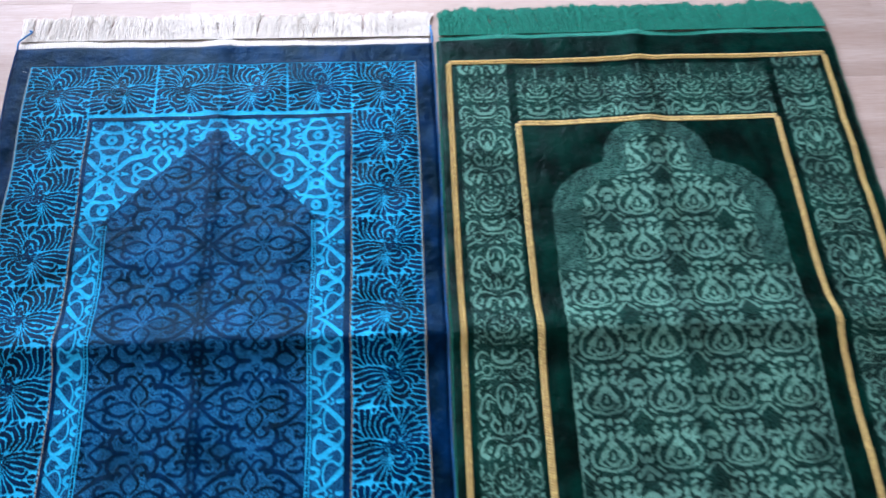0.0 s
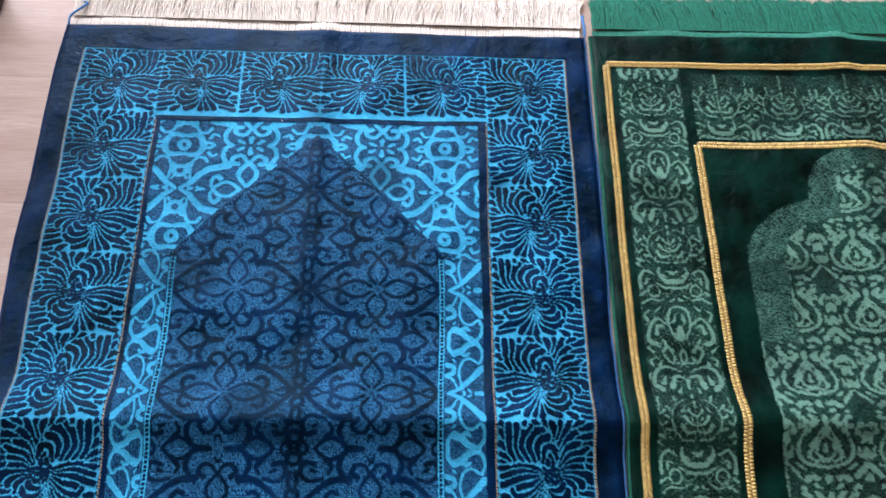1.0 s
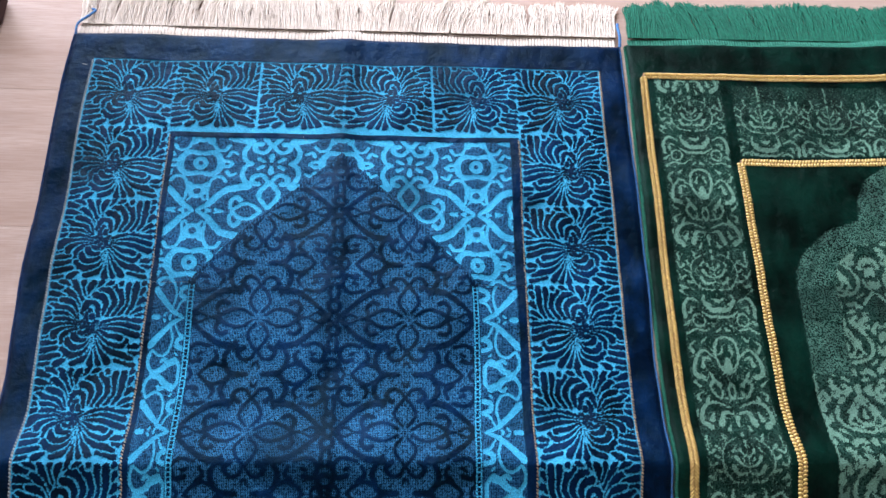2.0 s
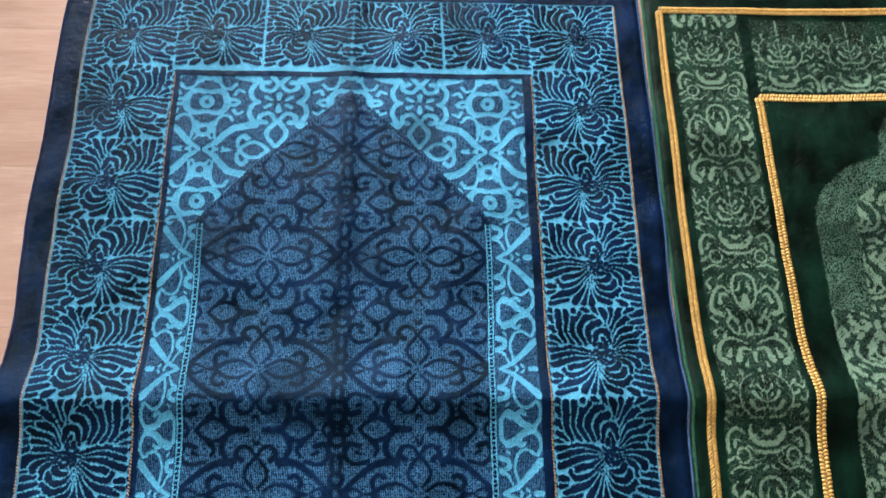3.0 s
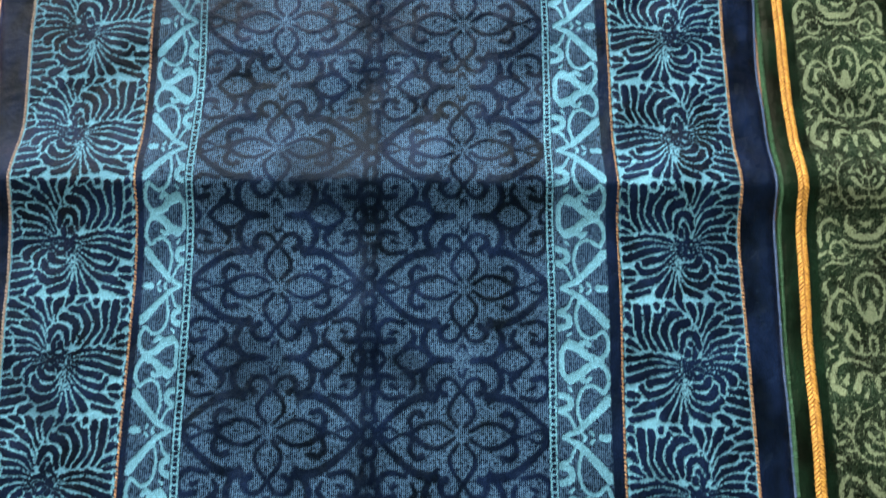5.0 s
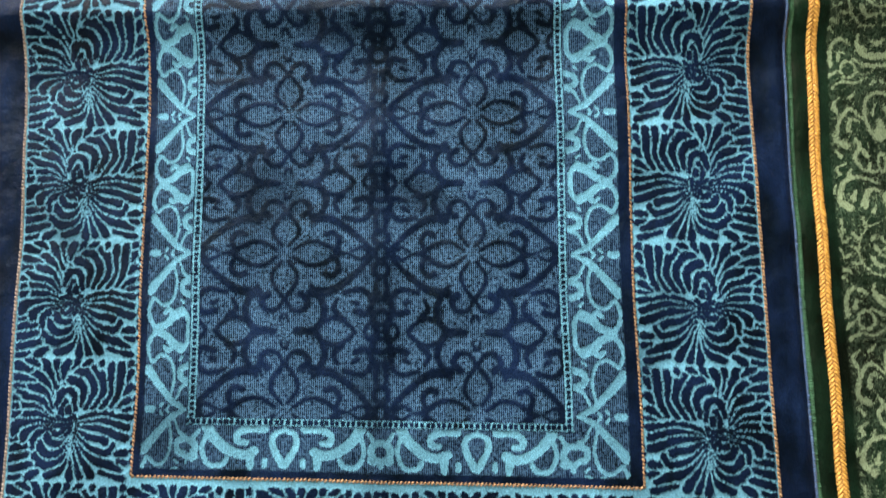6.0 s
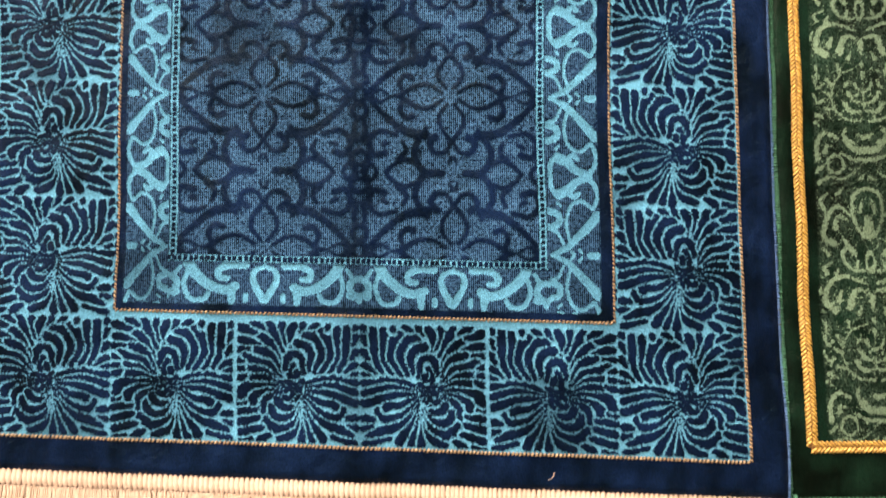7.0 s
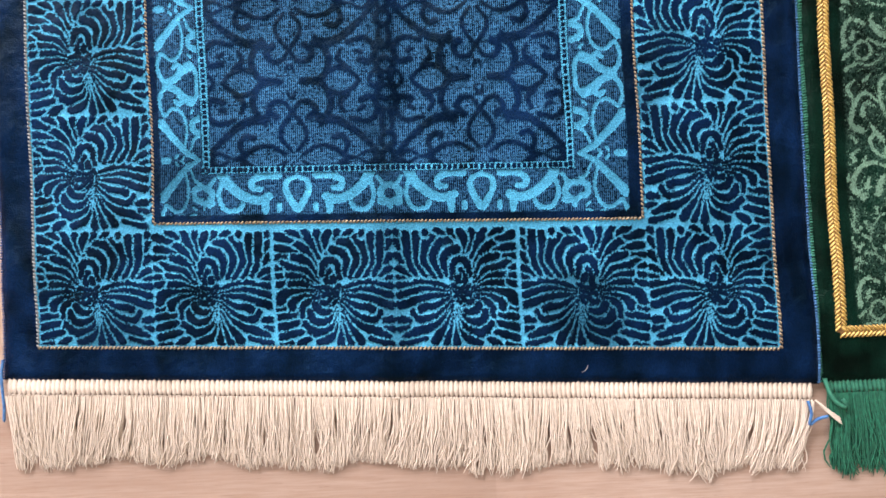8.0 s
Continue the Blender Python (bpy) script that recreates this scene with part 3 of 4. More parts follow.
def beads(name, lie, line, pitch, across, along, high, slant, parent, material, label="", lanes=(0.0,), lift=0.0):
    """A cord along a line of the plan, of small slanted stitches."""
    (ax, ay), (bx, by) = line
    length = math.hypot(bx - ax, by - ay)
    n = int(length / pitch)
    tx, ty = (bx - ax) / length, (by - ay) / length
    ring = [(math.cos(a), math.sin(a)) for a in np.linspace(0, 2 * math.pi, 8, endpoint=False)]
    prof = np.array([(c, s, 0.0) for c, s in ring] + [(0.62 * c, 0.62 * s, 0.75) for c, s in ring] + [(0.12 * c, 0.12 * s, 1.0) for c, s in ring])
    faces = [(k + 8 * r, (k + 1) % 8 + 8 * r, (k + 1) % 8 + 8 * (r + 1), k + 8 * (r + 1)) for r in (0, 1) for k in range(8)]
    faces += [(16, 17, 18, 19), (16, 19, 20, 23), (20, 21, 22, 23)]
    faces = np.array(faces)
    rnd = np.random.RandomState(int(abs(ax * 1000) + abs(by * 100)) + 7)
    V, F = [], []
    for lane_no, lane in enumerate(lanes):
        s = (np.arange(n) + 0.5 + 0.5 * (lane_no % 2)) * pitch + rnd.uniform(-0.08, 0.08, n) * pitch
        sl = math.radians(slant if lane_no % 2 == 0 else -slant)
        lx = prof[:, 0] * along * math.cos(sl) - prof[:, 1] * across * math.sin(sl)
        ly = prof[:, 0] * along * math.sin(sl) + prof[:, 1] * across * math.cos(sl)
        off = lane + rnd.uniform(-0.05, 0.05, n) * across
        pu = ax + tx * (s[:, None] + lx) - ty * (off[:, None] + ly)
        pv = ay + ty * (s[:, None] + lx) + tx * (off[:, None] + ly)
        x, y, z = lie(pu, pv)
        z = z + prof[:, 2] * high * rnd.uniform(0.8, 1.15, n)[:, None] - 0.0012 + lift
        base = sum(len(q) for q in V)
        V.append(np.stack([x, y, z], -1).reshape(-1, 3))
        F.append((faces[None] + (np.arange(n) * 24)[:, None, None] + base).reshape(-1, 4))
    return part(name, raw_mesh(name, np.vstack(V), np.vstack(F)), material, parent, label)


def tubes(paths, radius, sides=4):
    """Thin round threads; paths: threads x points x 3."""
    P = np.asarray(paths, float)
    n, m, _ = P.shape
    T = np.gradient(P, axis=1)
    T /= np.linalg.norm(T, axis=2, keepdims=True) + 1e-9
    A = np.cross(T, np.array([0.0, 0.0, 1.0]) + 0.01)
    A /= np.linalg.norm(A, axis=2, keepdims=True) + 1e-9
    B = np.cross(A, T)
    taper = np.ones(m)
    taper[-1] = 0.45
    rings = [P + (A * math.cos(a) + B * math.sin(a)) * radius * taper[None, :, None] for a in np.linspace(0, 2 * math.pi, sides, endpoint=False)]
    verts = np.stack(rings, 2).reshape(-1, 3)
    i = np.arange(n)[:, None, None] * m * sides
    j = np.arange(m - 1)[None, :, None] * sides
    k = np.arange(sides)[None, None, :]
    k2 = (k + 1) % sides
    quads = np.stack([i + j + k, i + j + k2, i + j + sides + k2, i + j + sides + k], -1).reshape(-1, 4)
    return verts, quads


def fringe(name, lie, u0, u1, v, sign, reach, parent, material, seed, label="", tight=0.0085, per=28, thick=0.00055):
    """Knotted-out warp threads hanging over the rug's end, in loose locks that lie on the floor."""
    r = np.random.RandomState(seed)
    locks = int((u1 - u0) / tight)
    m = 10
    n = locks * per
    lock = np.repeat(np.arange(locks), per)
    drift = np.cumsum(r.normal(0, 0.30, locks))
    lean = 0.17 * np.sin(drift) + r.normal(0, 0.014, locks) + 0.10 * np.sin(np.arange(locks) * 0.17 + seed)
    size = reach * (1 + 0.05 * np.sin(np.arange(locks) * 0.3 + seed * 2.0) + r.normal(0, 0.045, locks))
    s = np.linspace(0, 1, m)
    across = r.uniform(-0.5, 0.5, n)
    root = u0 + (lock + 0.5 + across) / locks * (u1 - u0)
    tip = (size[lock] * (1 + r.normal(0, 0.03, n)))[:, None]
    bend = r.normal(0, 0.045, locks)[lock][:, None] * np.sin(s * 3.4) + r.normal(0, 0.05, n)[:, None] * np.sin(s * 9.0 + (lock * 0.7 + r.normal(0, 0.8, n))[:, None])
    gather = 0.05 * tight * across[:, None] * np.sin(np.clip(s, 0, 1) * 2.2) / tip
    go = (lean[lock] + r.normal(0, 0.035, n))[:, None] * s ** 1.4 + bend * s + gather
    pu = root[:, None] + go * tip
    pv = v + sign * s[None] * tip * np.cos(np.clip(go, -1, 1))
    x, y, _ = lie(root[:, None] + 0 * pu, v + 0 * pu)
    x, y = x + (pu - root[:, None]), y + (pv - v)
    layer = r.uniform(0, 1, n)[:, None]
    z = 0.0016 + 0.0042 * (1 - s[None]) ** 2 + 0.0035 * layer * (0.3 + np.sin(s[None] * 3.0)) * np.ones_like(pu)
    verts, quads = tubes(np.stack([x, y, z], -1), thick)
    ob = part(name, raw_mesh(name, verts, quads), material, parent, label)
    return tagged(ob, kind="stuff")


# ---- blue rug ----
SWIRL, FLOWER, SCROLL = swirl_motif(), flower_motif(), scroll_motif()
FOOT, SPANDREL = foot_scroll_motif(), spandrel_motif()
BX0, BX1, BY0, BY1 = -0.322, 0.325, 0.034, 1.074      # the plumed border, outer
IX0, IX1, IY0, IY1 = -0.215, 0.211, 0.144, 0.963      # and inner
CX = -0.010                                            # the middle of the field


def shade_and_crush(u, v):
    """Shade painted dark along the old folds, and pile pressed flat in a few bruises."""
    # shade of the middle crease, put into the pile's colour
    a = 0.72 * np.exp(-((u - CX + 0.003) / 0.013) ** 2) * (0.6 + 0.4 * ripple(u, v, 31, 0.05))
    # shaded near side of the cross fold, painted as a dark band
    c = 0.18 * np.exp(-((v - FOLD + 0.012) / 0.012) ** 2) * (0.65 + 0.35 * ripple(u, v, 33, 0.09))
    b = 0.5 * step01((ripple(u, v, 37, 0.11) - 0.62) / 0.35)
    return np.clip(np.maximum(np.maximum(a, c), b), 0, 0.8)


def plain_weave(u, v):
    z = np.zeros_like(u)
    return z, z, 0.6 * shade_and_crush(u, v), z


def frayed(u, v, by):
    """The plan's places, put out by up to a stitch, for the ragged edge between two yarns."""
    r = np.random.RandomState(u.size % 9973)
    return u + r.uniform(-by, by, u.shape), v + r.uniform(-by, by, v.shape)


def plume_weave(u, v):
    u, v = frayed(u, v, 0.0008)
    s = np.where(u < CX, (u - BX0) / (CX - BX0) * 3, 3 + (u - CX) / (BX1 - CX) * 3)
    t = (v - BY0) / (BY1 - BY0) * 10
    left = s < 3
    fs = np.mod(s, 1.0)
    r = look_up(SWIRL, np.where(left, fs, 1 - fs), np.mod(t, 1.0))
    seam = np.minimum(np.abs(s - 2), np.abs(s - 4))
    r = np.maximum(r, step01(1.5 - seam / 0.014))
    edge = np.minimum(np.minimum(u - BX0, BX1 - u), np.minimum(v - BY0, BY1 - v))
    r = np.maximum(r, step01(1.6 - edge / 0.0022))
    ring = (u > IX0 - 0.004) & (u < IX1 + 0.004) & ((v < IY0) & (v > IY0 - 0.006) | (v > IY1) & (v < IY1 + 0.007))
    r = np.where(ring, 1.0, r)
    return r, 0 * u, shade_and_crush(u, v), -0.0008 * r


def rows(v):
    """The flowers' rows, a little further apart towards the arch: whole numbers on their middles."""
    return np.interp(v, (0.065, 0.200, 0.335, 0.586, 0.717, 0.853, 0.985), (-3.0, -2.0, -1.0, 1.0, 2.0, 3.0, 4.0))


def inner_weave(u, v):
    """Bright scrolls on a speckled band at both sides and the foot, a plain dark line outside it."""
    u, v = frayed(u, v, 0.0005)
    right = u > CX
    s = np.where(right, (u - 0.155) / 0.045, (u + 0.208) / 0.036)
    t = folded(2 * rows(v))
    r = np.where(right, look_up(SCROLL, np.clip(1 - s, 0, 1), t), look_up(SCROLL, np.clip(s, 0, 1), t))
    foot = v < 0.188
    f = look_up(FOOT, folded((u - CX) / 0.0815 + 1.0), np.clip((0.186 - v) / 0.034, 0, 1))
    r = np.where(foot & (u > -0.172) & (u < 0.156), f, r)
    g = np.ones_like(u)
    out = (u < -0.2085) | (u > 0.200) | (v < 0.151)
    r, g = np.where(out, 0, r), np.where(out, 0, g)
    return r, 0.8 * g, shade_and_crush(u, v), -0.0006 * r


def arch(u):
    """The height of the niche's pointed arch above the field at u."""
    d = np.abs(u - CX) / 0.1635
    return 0.932 - 0.172 * (0.86 * d + 0.14 * d * d)


def field_weave(u, v):
    pu, pv = u, v
    u, v = frayed(u, v, 0.0006)
    dark = look_up(FLOWER, folded((u - CX) / 0.0825 - 1.0), folded(2 * rows(v)))
    lattice = look_up(SPANDREL, folded((u - CX) / 0.0825 - 1.0), folded(2 * rows(v)))
    up = v > arch(u)
    beyond = (v > 0.760) | (u < -0.1735) | (u > 0.1535)
    bright = up & beyond
    r = np.where(bright, lattice, 0.0)
    g = np.where(bright, 0.85, 1 - dark)
    hemmed = (u < -0.2085) | (u > 0.1995) | (v > 0.9555)
    r, g = np.where(hemmed, 0.0, r), np.where(hemmed, 0.0, g)
    rim = np.abs(v - arch(u)) < 0.003
    dots = np.mod(u / 0.0035, 1.0) < 0.5
    g = np.where(rim & (v > 0.758), np.where(dots, 0.8, 0.0), g)
    r = np.where(rim & (v > 0.758), 0.0, r)
    low = pv < 0.758
    post = np.minimum(np.abs(pu + 0.1690), np.abs(pu - 0.1500))
    foot = np.abs(pv - 0.1905)
    band = np.minimum(np.where(low, post, 1.0), foot)
    g = np.where(band < 0.0034, 0.0, g)
    rung = np.mod(np.where(foot < post, pu, pv) / 0.0046, 1.0) < 0.34
    rail = np.abs(band - 0.0026) < 0.0007
    r = np.where(rail | (rung & (band < 0.0026)), 0.62, r)
    return r, g, shade_and_crush(u, v), 0.0005 * (1 - g) - 0.0006 * r


blue_rug = tagged(new("prayer_rug"), "blue velvet prayer rug with cyan plumes, cream fringe, on wood floor", "rug")
pile("outer_border", blue_lie, (-0.352, BLUE_LOW, 0.357, BLUE_TOP), 0.003, plain_weave, blue_rug, BLUE_PILE, "plain navy velvet edge", hole=(BX0, BY0, BX1, BY1))
plume_border = pile("plume_border", blue_lie, (BX0, BY0, BX1, BY1), 0.0008, plume_weave, blue_rug, BLUE_PILE, "navy plumes on cyan ground", hole=(IX0, IY0, IX1, IY1))
inner_border = pile("inner_border", blue_lie, (IX0, IY0, IX1, IY1), 0.0008, inner_weave, blue_rug, BLUE_PILE, "bright cyan scrolls on speckled blue",
     keep=lambda u, v: ((u < -0.1725) | (u > 0.1535) | (v < 0.187)) & (v < 0.760))
pile("niche_field", blue_lie, (IX0, IY0, IX1, IY1), 0.0010, field_weave, blue_rug, BLUE_PILE, "pointed niche of dark blue flowers under cyan lattice",
     keep=lambda u, v: ~(((u < -0.1725) | (u > 0.1535) | (v < 0.187)) & (v < 0.760)))
for line in (((BX1, BY0), (BX1, BY1)), ((BX0, BY0), (BX1, BY0))):
    beads("outer_cord", blue_lie, line, 0.0034, 0.0015, 0.0024, 0.0024, 38, plume_border, DULL_GOLD, "thin twisted gold cord")
beads("outer_cord", blue_lie, ((BX0, BY0), (BX0, BY1)), 0.0034, 0.0013, 0.0024, 0.0022, 38, plume_border, PALE_CORD, "thin twisted grey-white cord")
for line in (((IX0, IY0), (IX0, IY1)), ((IX1, IY0), (IX1, IY1)), ((IX0, IY0), (IX1, IY0))):
    beads("inner_cord", blue_lie, line, 0.0034, 0.0013, 0.0024, 0.0022, 38, inner_border, DULL_GOLD, "thin twisted gold cord")
for u, thread_kind, label in ((-0.3525, NAVY_EDGE, "overlocked navy thread edge"), (0.3575, BLUE_EDGE, "overlocked light blue thread edge")):
    beads("edge_binding", blue_lie, ((u, BLUE_LOW), (u, BLUE_TOP)), 0.0024, 0.0022, 0.0013, 0.0040, 12, blue_rug, thread_kind, label, lift=-0.001)
for v, sign in ((BLUE_LOW - 0.006, -1), (BLUE_TOP + 0.006, 1)):
    beads("fringe_heading", blue_lie, ((-0.350, v), (0.352, v)), 0.0042, 0.0078, 0.0025, 0.0014, 0, blue_rug, CREAM, "cream cotton heading stitches", lift=0.001)
    beads("chain_stitch", blue_lie, ((-0.350, v + sign * 0.008), (0.352, v + sign * 0.008)), 0.0026, 0.0009, 0.0015, 0.0016, 30, blue_rug, CREAM)
    fringe("fringe", blue_lie, -0.350, 0.352, v + sign * 0.008, sign, 0.058, blue_rug, CREAM, 4 + sign, "cream cotton fringe threads")

# ---- green rug ----
DAMASK, PALMETTE = damask_motif(), palmette_motif()
GX0, GX1, GY0, GY1 = 0.378, 1.070, 0.031, 1.064       # outer braid
HX0, HX1, HY0, HY1 = 0.493, 0.950, 0.178, 0.933       # inner braid
GC = 0.7235
FX0, FX1 = 0.535, 0.910                                # the field


def green_shade_and_crush(u, v):
    # shade of the lengthwise crease and cross fold, painted dark; then pressed bruises
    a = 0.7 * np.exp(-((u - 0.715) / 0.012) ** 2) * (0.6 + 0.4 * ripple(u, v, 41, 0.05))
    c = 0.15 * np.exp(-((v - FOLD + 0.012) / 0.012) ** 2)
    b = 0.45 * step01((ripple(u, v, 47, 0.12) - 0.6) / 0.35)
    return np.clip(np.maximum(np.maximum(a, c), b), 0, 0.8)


def green_plain(u, v):
    z = np.zeros_like(u)
    return z, z, 0.6 * green_shade_and_crush(u, v), z


def damask_weave(u, v):
    u, v = frayed(u, v, 0.0008)
    a, b = u - GX0, v - GY0
    wide, tall = GX1 - GX0, GY1 - GY0
    band = 0.117
    upright = (a < band) | (a > wide - band)
    across = np.where(upright, np.where(a < band, a, wide - a), np.where(b < 0.135, b, tall - b))
    side = look_up(DAMASK, np.clip(np.abs(across - 0.0585) / 0.0450, 0, 1), np.mod((1.034 - v) / 0.2235, 1.0))
    flat = look_up(DAMASK, folded((u - 0.531) / 0.0465), np.clip((across - 0.033) / 0.2235, 0, 1))
    side = np.maximum(side, 0.56 * look_up(DAMASK, folded((across - 0.0585) / 0.0225 + 0.5), np.mod((1.09 - v) / 0.1118, 1.0)) * (side < 0.2))
    flat = np.maximum(flat, 0.56 * look_up(DAMASK, folded((u - 0.531) / 0.0232 + 0.5), np.mod((across - 0.01) / 0.1118, 1.0)) * (flat < 0.2))
    r = np.where(upright, side, flat)
    inside = (across > 0.014) & np.where(upright, across < band - 0.014, across < 0.122)
    g = np.where(inside, 0.20 + 0.14 * ripple(u, v, 51, 0.03), 0.0)
    return np.where(inside, 0.76 * r, 0.0), g, green_shade_and_crush(u, v), 0 * u


def dome(u, outer):
    """The outline of the green niche's stepped dome: a round neck on wide shoulders."""
    d = np.abs(u - GC)
    if outer:
        return np.interp(d, (0, 0.045, 0.075, 0.088, 0.094, 0.140, 0.172, 0.186, 0.190, 0.191), (0.932, 0.926, 0.905, 0.880, 0.850, 0.834, 0.806, 0.780, 0.745, 0.0))
    return np.interp(d, (0, 0.030, 0.050, 0.054, 0.056, 0.100, 0.130, 0.140, 0.142, 0.143), (0.905, 0.900, 0.885, 0.850, 0.822, 0.818, 0.794, 0.770, 0.700, 0.0))


def green_field_weave(u, v):
    u, v = frayed(u, v, 0.0014)
    cell, row = 0.0945, 0.0815
    s, t = (u - GC) / cell, (0.571 - v) / row
    p = look_up(PALMETTE, folded(2 * s + 1.0), np.mod(t, 1.0))
    ns_, nt = np.round(s), np.round(t)
    diamond = (np.abs(s - ns_) / 0.20 + np.abs(t - nt) / 0.26 < 1) & (np.mod(ns_ + nt, 2) == 1)
    p = np.where(diamond, 1.0, p)
    inside = (u > FX0) & (u < FX1)
    speck = ((v < dome(u, True)) | (v < 0.655)) & inside
    light = ((v < dome(u, False)) | (v < 0.655)) & inside
    r = np.where(light, 0.80 * (1 - p), 0.0)
    g = np.where(speck & ~light, 0.80 + 0.3 * ripple(u, v, 57, 0.02), np.where(light, 0.3, 0.0))
    frame_line = ((np.abs(u - FX0) < 0.0014) | (np.abs(u - FX1) < 0.0014)) & (v < 0.655)
    r = np.where(frame_line, 0.8, r)
    return r, g, green_shade_and_crush(u, v), -0.0006 * r


green_rug = tagged(new("prayer_rug"), "dark green velvet prayer rug with gold braid, beside blue rug", "rug")
pile("outer_border", green_lie, (0.360, GREEN_LOW, GREEN_EAST, GREEN_TOP), 0.004, green_plain, green_rug, GREEN_PILE, "plain dark green velvet edge", hole=(GX0, GY0, GX1, GY1))
damask_border = pile("damask_border", green_lie, (GX0, GY0, GX1, GY1), 0.0013, damask_weave, green_rug, GREEN_PILE, "pale green scrolls on dark speckled ground", hole=(HX0, HY0, HX1, HY1))
green_field = pile("niche_field", green_lie, (HX0, HY0, HX1, HY1), 0.0013, green_field_weave, green_rug, GREEN_PILE, "pale green palmettes under a domed niche")
for line in (((GX0, GY0), (GX0, GY1)), ((GX1, GY0), (GX1, GY1)), ((GX0, GY0), (GX1, GY0)), ((GX0, GY1), (GX1, GY1))):
    beads("braid_backing", green_lie, line, 0.0050, 0.0052, 0.0034, 0.0010, 0, damask_border, BRAID_WARP, "brown thread behind the braid", lift=0.0014)
    beads("outer_braid", green_lie, line, 0.0036, 0.0011, 0.0040, 0.0018, 42, damask_border, GOLD, "flat woven gold braid", lanes=(-0.0025, 0.0025), lift=0.0022)
for line in (((HX0, HY0), (HX0, HY1)), ((HX1, HY0), (HX1, HY1)), ((HX0, HY0), (HX1, HY0)), ((HX0, HY1), (HX1, HY1))):
    beads("braid_backing", green_lie, line, 0.0050, 0.0050, 0.0034, 0.0010, 0, green_field, BRAID_WARP, "brown thread behind the braid", lift=0.0012)
    beads("inner_braid", green_lie, line, 0.0040, 0.0030, 0.0019, 0.0017, 14, green_field, GOLD, "ribbed gold braid", lanes=(-0.0026, 0.0026), lift=0.0019)
for u in (0.360, GREEN_EAST):
    beads("edge_binding", green_lie, ((u, GREEN_LOW), (u, GREEN_TOP)), 0.0024, 0.0024, 0.0013, 0.0042, 12, green_rug, GREEN_EDGE, "overlocked green thread edge", lift=-0.001)
for v, sign in ((GREEN_LOW - 0.004, -1), (GREEN_TOP + 0.004, 1)):
    beads("fringe_heading", green_lie, ((0.364, v), (GREEN_EAST - 0.002, v)), 0.0036, 0.0066, 0.0021, 0.0016, 8, green_rug, GREEN_EDGE, lift=0.001)
    fringe("fringe", green_lie, 0.364, GREEN_EAST - 0.002, v + sign * 0.005, sign, 0.064, green_rug, GREEN_COTTON, 14 + sign, "green cotton fringe threads", per=30, thick=0.00075)

# ---- loose threads at the rugs' corners ----
def thread(name, pts, radius, material, parent, label):
    verts, quads = tubes(curve(pts, 8)[None], radius, 6)
    return part(name, raw_mesh(name, verts, quads), material, parent, label)


thread("corner_thread", ((0.357, 1.112, 0.008), (0.357, 1.126, 0.012), (0.355, 1.140, 0.014), (0.356, 1.148, 0.012)), 0.0020, BLUE_EDGE, blue_rug, "blue end of the edge thread")
thread("corner_thread", ((-0.366, 1.110, 0.008), (-0.364, 1.124, 0.012), (-0.352, 1.138, 0.012), (-0.346, 1.148, 0.010), (-0.352, 1.152, 0.009)), 0.0016, BLUE_EDGE, blue_rug, "twisted blue thread end")
thread("corner_thread", ((-0.352, 0.040, 0.006), (-0.354, 0.024, 0.006), (-0.353, 0.000, 0.005), (-0.354, -0.014, 0.004)), 0.0014, BLUE_EDGE, blue_rug, "blue end of the edge thread")
thread("corner_thread", ((0.338, -0.026, 0.010), (0.340, -0.036, 0.011), (0.339, -0.046, 0.009), (0.346, -0.042, 0.009), (0.356, -0.040, 0.008)), 0.0014, BLUE_EDGE, blue_rug, "knotted blue thread end")
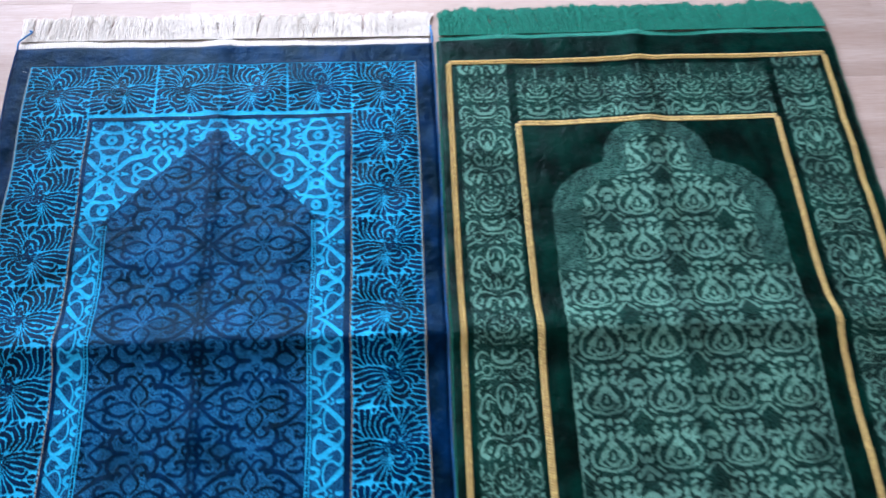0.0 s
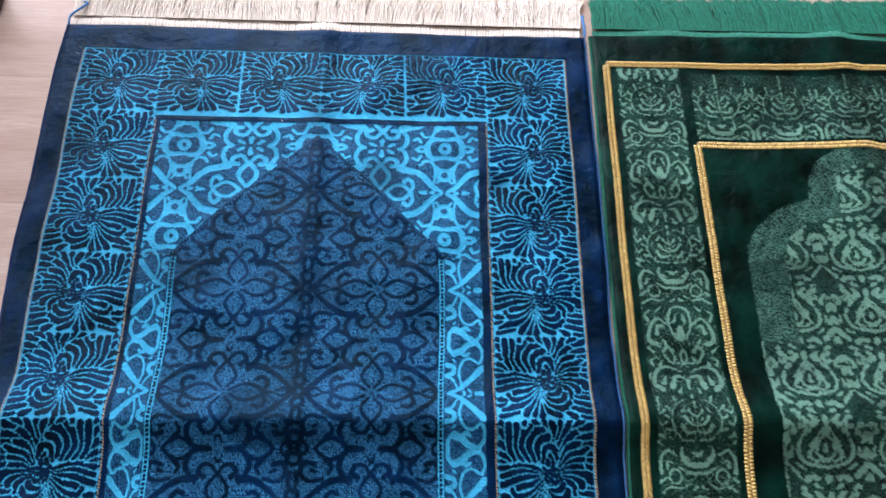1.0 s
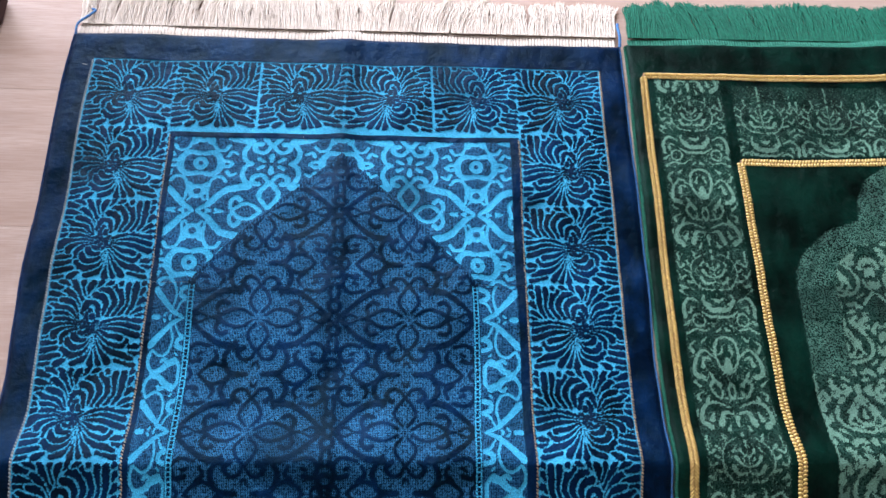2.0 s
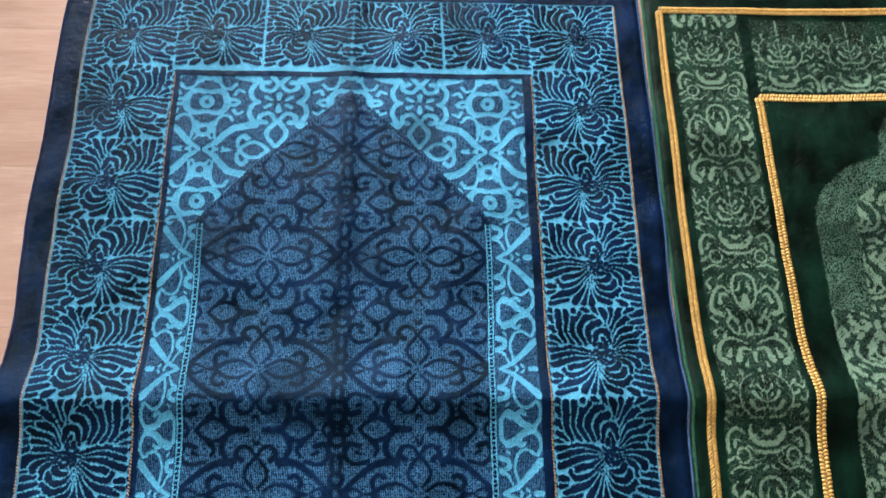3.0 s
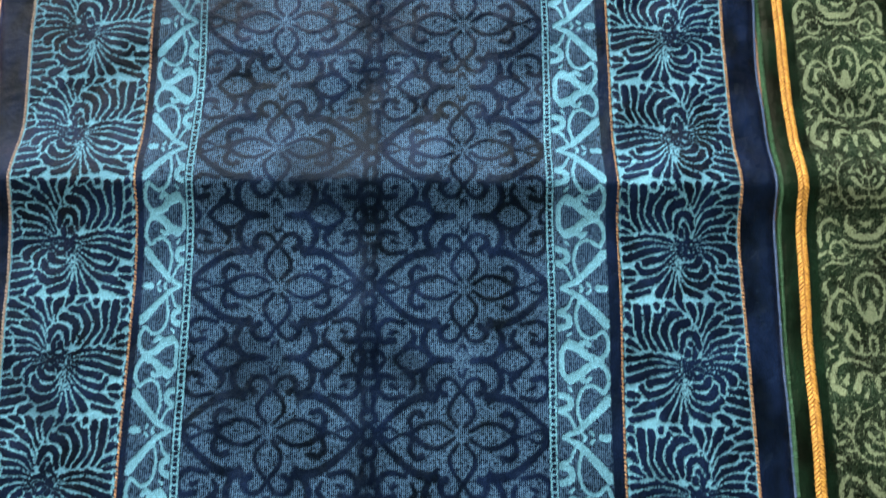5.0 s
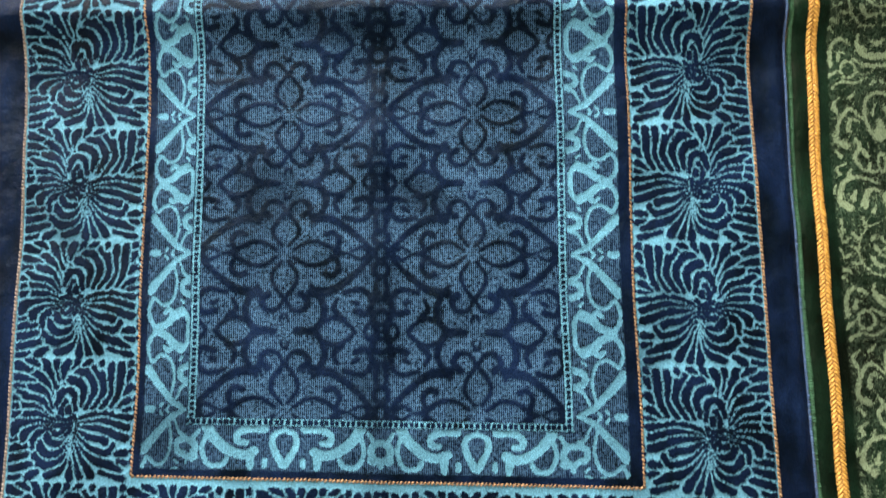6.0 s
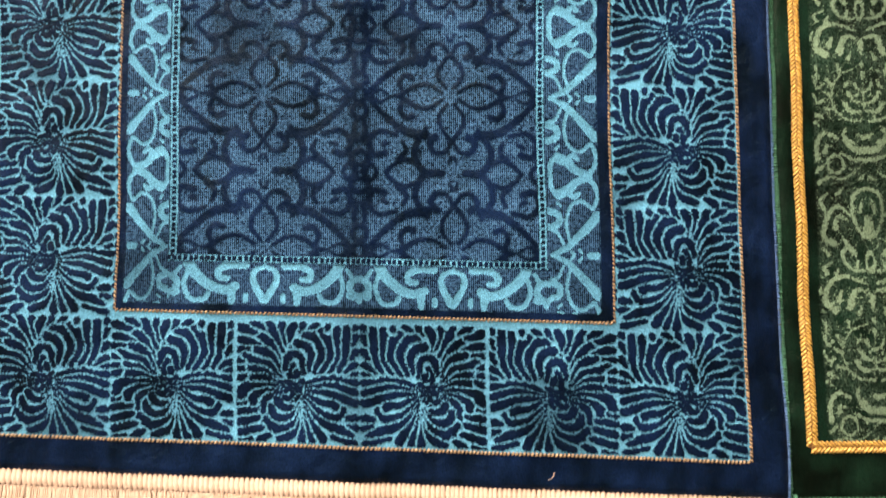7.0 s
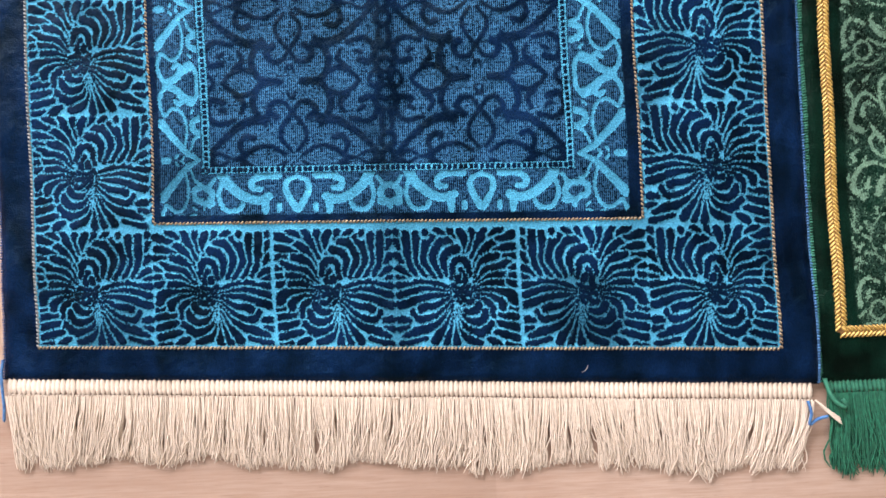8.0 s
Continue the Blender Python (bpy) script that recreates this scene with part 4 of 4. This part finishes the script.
for k in range(3):
    thread("white_thread", ((0.345, -0.026, 0.008), (0.354, -0.034 - 0.001 * k, 0.010), (0.366, -0.043 - 0.002 * k, 0.008 + 0.001 * k)), 0.0009, CREAM, blue_rug, "loose cream thread")
thread("corner_thread", ((0.355, -0.008, 0.006), (0.358, -0.022, 0.009), (0.364, -0.030, 0.010), (0.370, -0.032, 0.010), (0.367, -0.025, 0.011)), 0.0020, GREEN_EDGE, green_rug, "green thread end")

for k, (x, y) in enumerate(((-0.058, 0.956), (0.150, 0.010), (-0.346, 1.062))):
    r = random.Random(k)
    a = r.uniform(0, 6.28)
    dx, dy = 0.0042 * math.cos(a), 0.0042 * math.sin(a)
    z = float(blue_lie(np.array(x), np.array(y))[2]) + 0.0012
    thread("lint", ((x - dx, y - dy, z), (x + 0.3 * dy, y - 0.3 * dx, z + 0.001), (x + dx, y + dy, z)), 0.00015, CREAM, blue_rug, "pale lint fibre")

# ---- laminate boards ----
BOARD_L, BOARD_W = 1.28, 0.195
board_mesh = box_mesh("plank", (BOARD_L - 0.0002, BOARD_W - 0.0002, 0.010), 0.0002)
board_mesh.materials.append(FLOOR_WOOD)
for j in range(25):
    for i in range(6):
        x = -2.3 + (i + (0.37 * j + 0.62) % 1.0) * BOARD_L - 0.6
        y = -2.05 + j * BOARD_W + 0.054
        if X0 - 0.12 <= x - 0.64 and x + 0.64 <= X1 + 0.12:
            plank = new("plank", board_mesh)
            plank.parent = floor
            plank.matrix_parent_inverse = floor.matrix_world.inverted()
            plank.location = Vector((x, y, -0.005)) - floor.location


# ---- dark stool whose foot shows beside the rug ----
STOOL_WOOD = plaster("dark_stained_wood", (0.045, 0.018, 0.012))


def stool(x, y):
    top = tagged(new("stool"), "dark stained wooden stool standing on the floor", "stool")
    top.location = (x, y, 0.0)
    for dx in (0.0, -0.34):
        for dy in (0.0, 0.34):
            leg = part("leg", box_mesh("leg", (0.045, 0.045, 0.43), 0.004), STOOL_WOOD, top)
            leg.location = (dx, dy, 0.2165)
    seat = part("seat", box_mesh("seat", (0.40, 0.40, 0.03), 0.006), STOOL_WOOD, top)
    seat.location = (-0.17, 0.17, 0.4465)
    return top


stool(-0.487, 1.145)
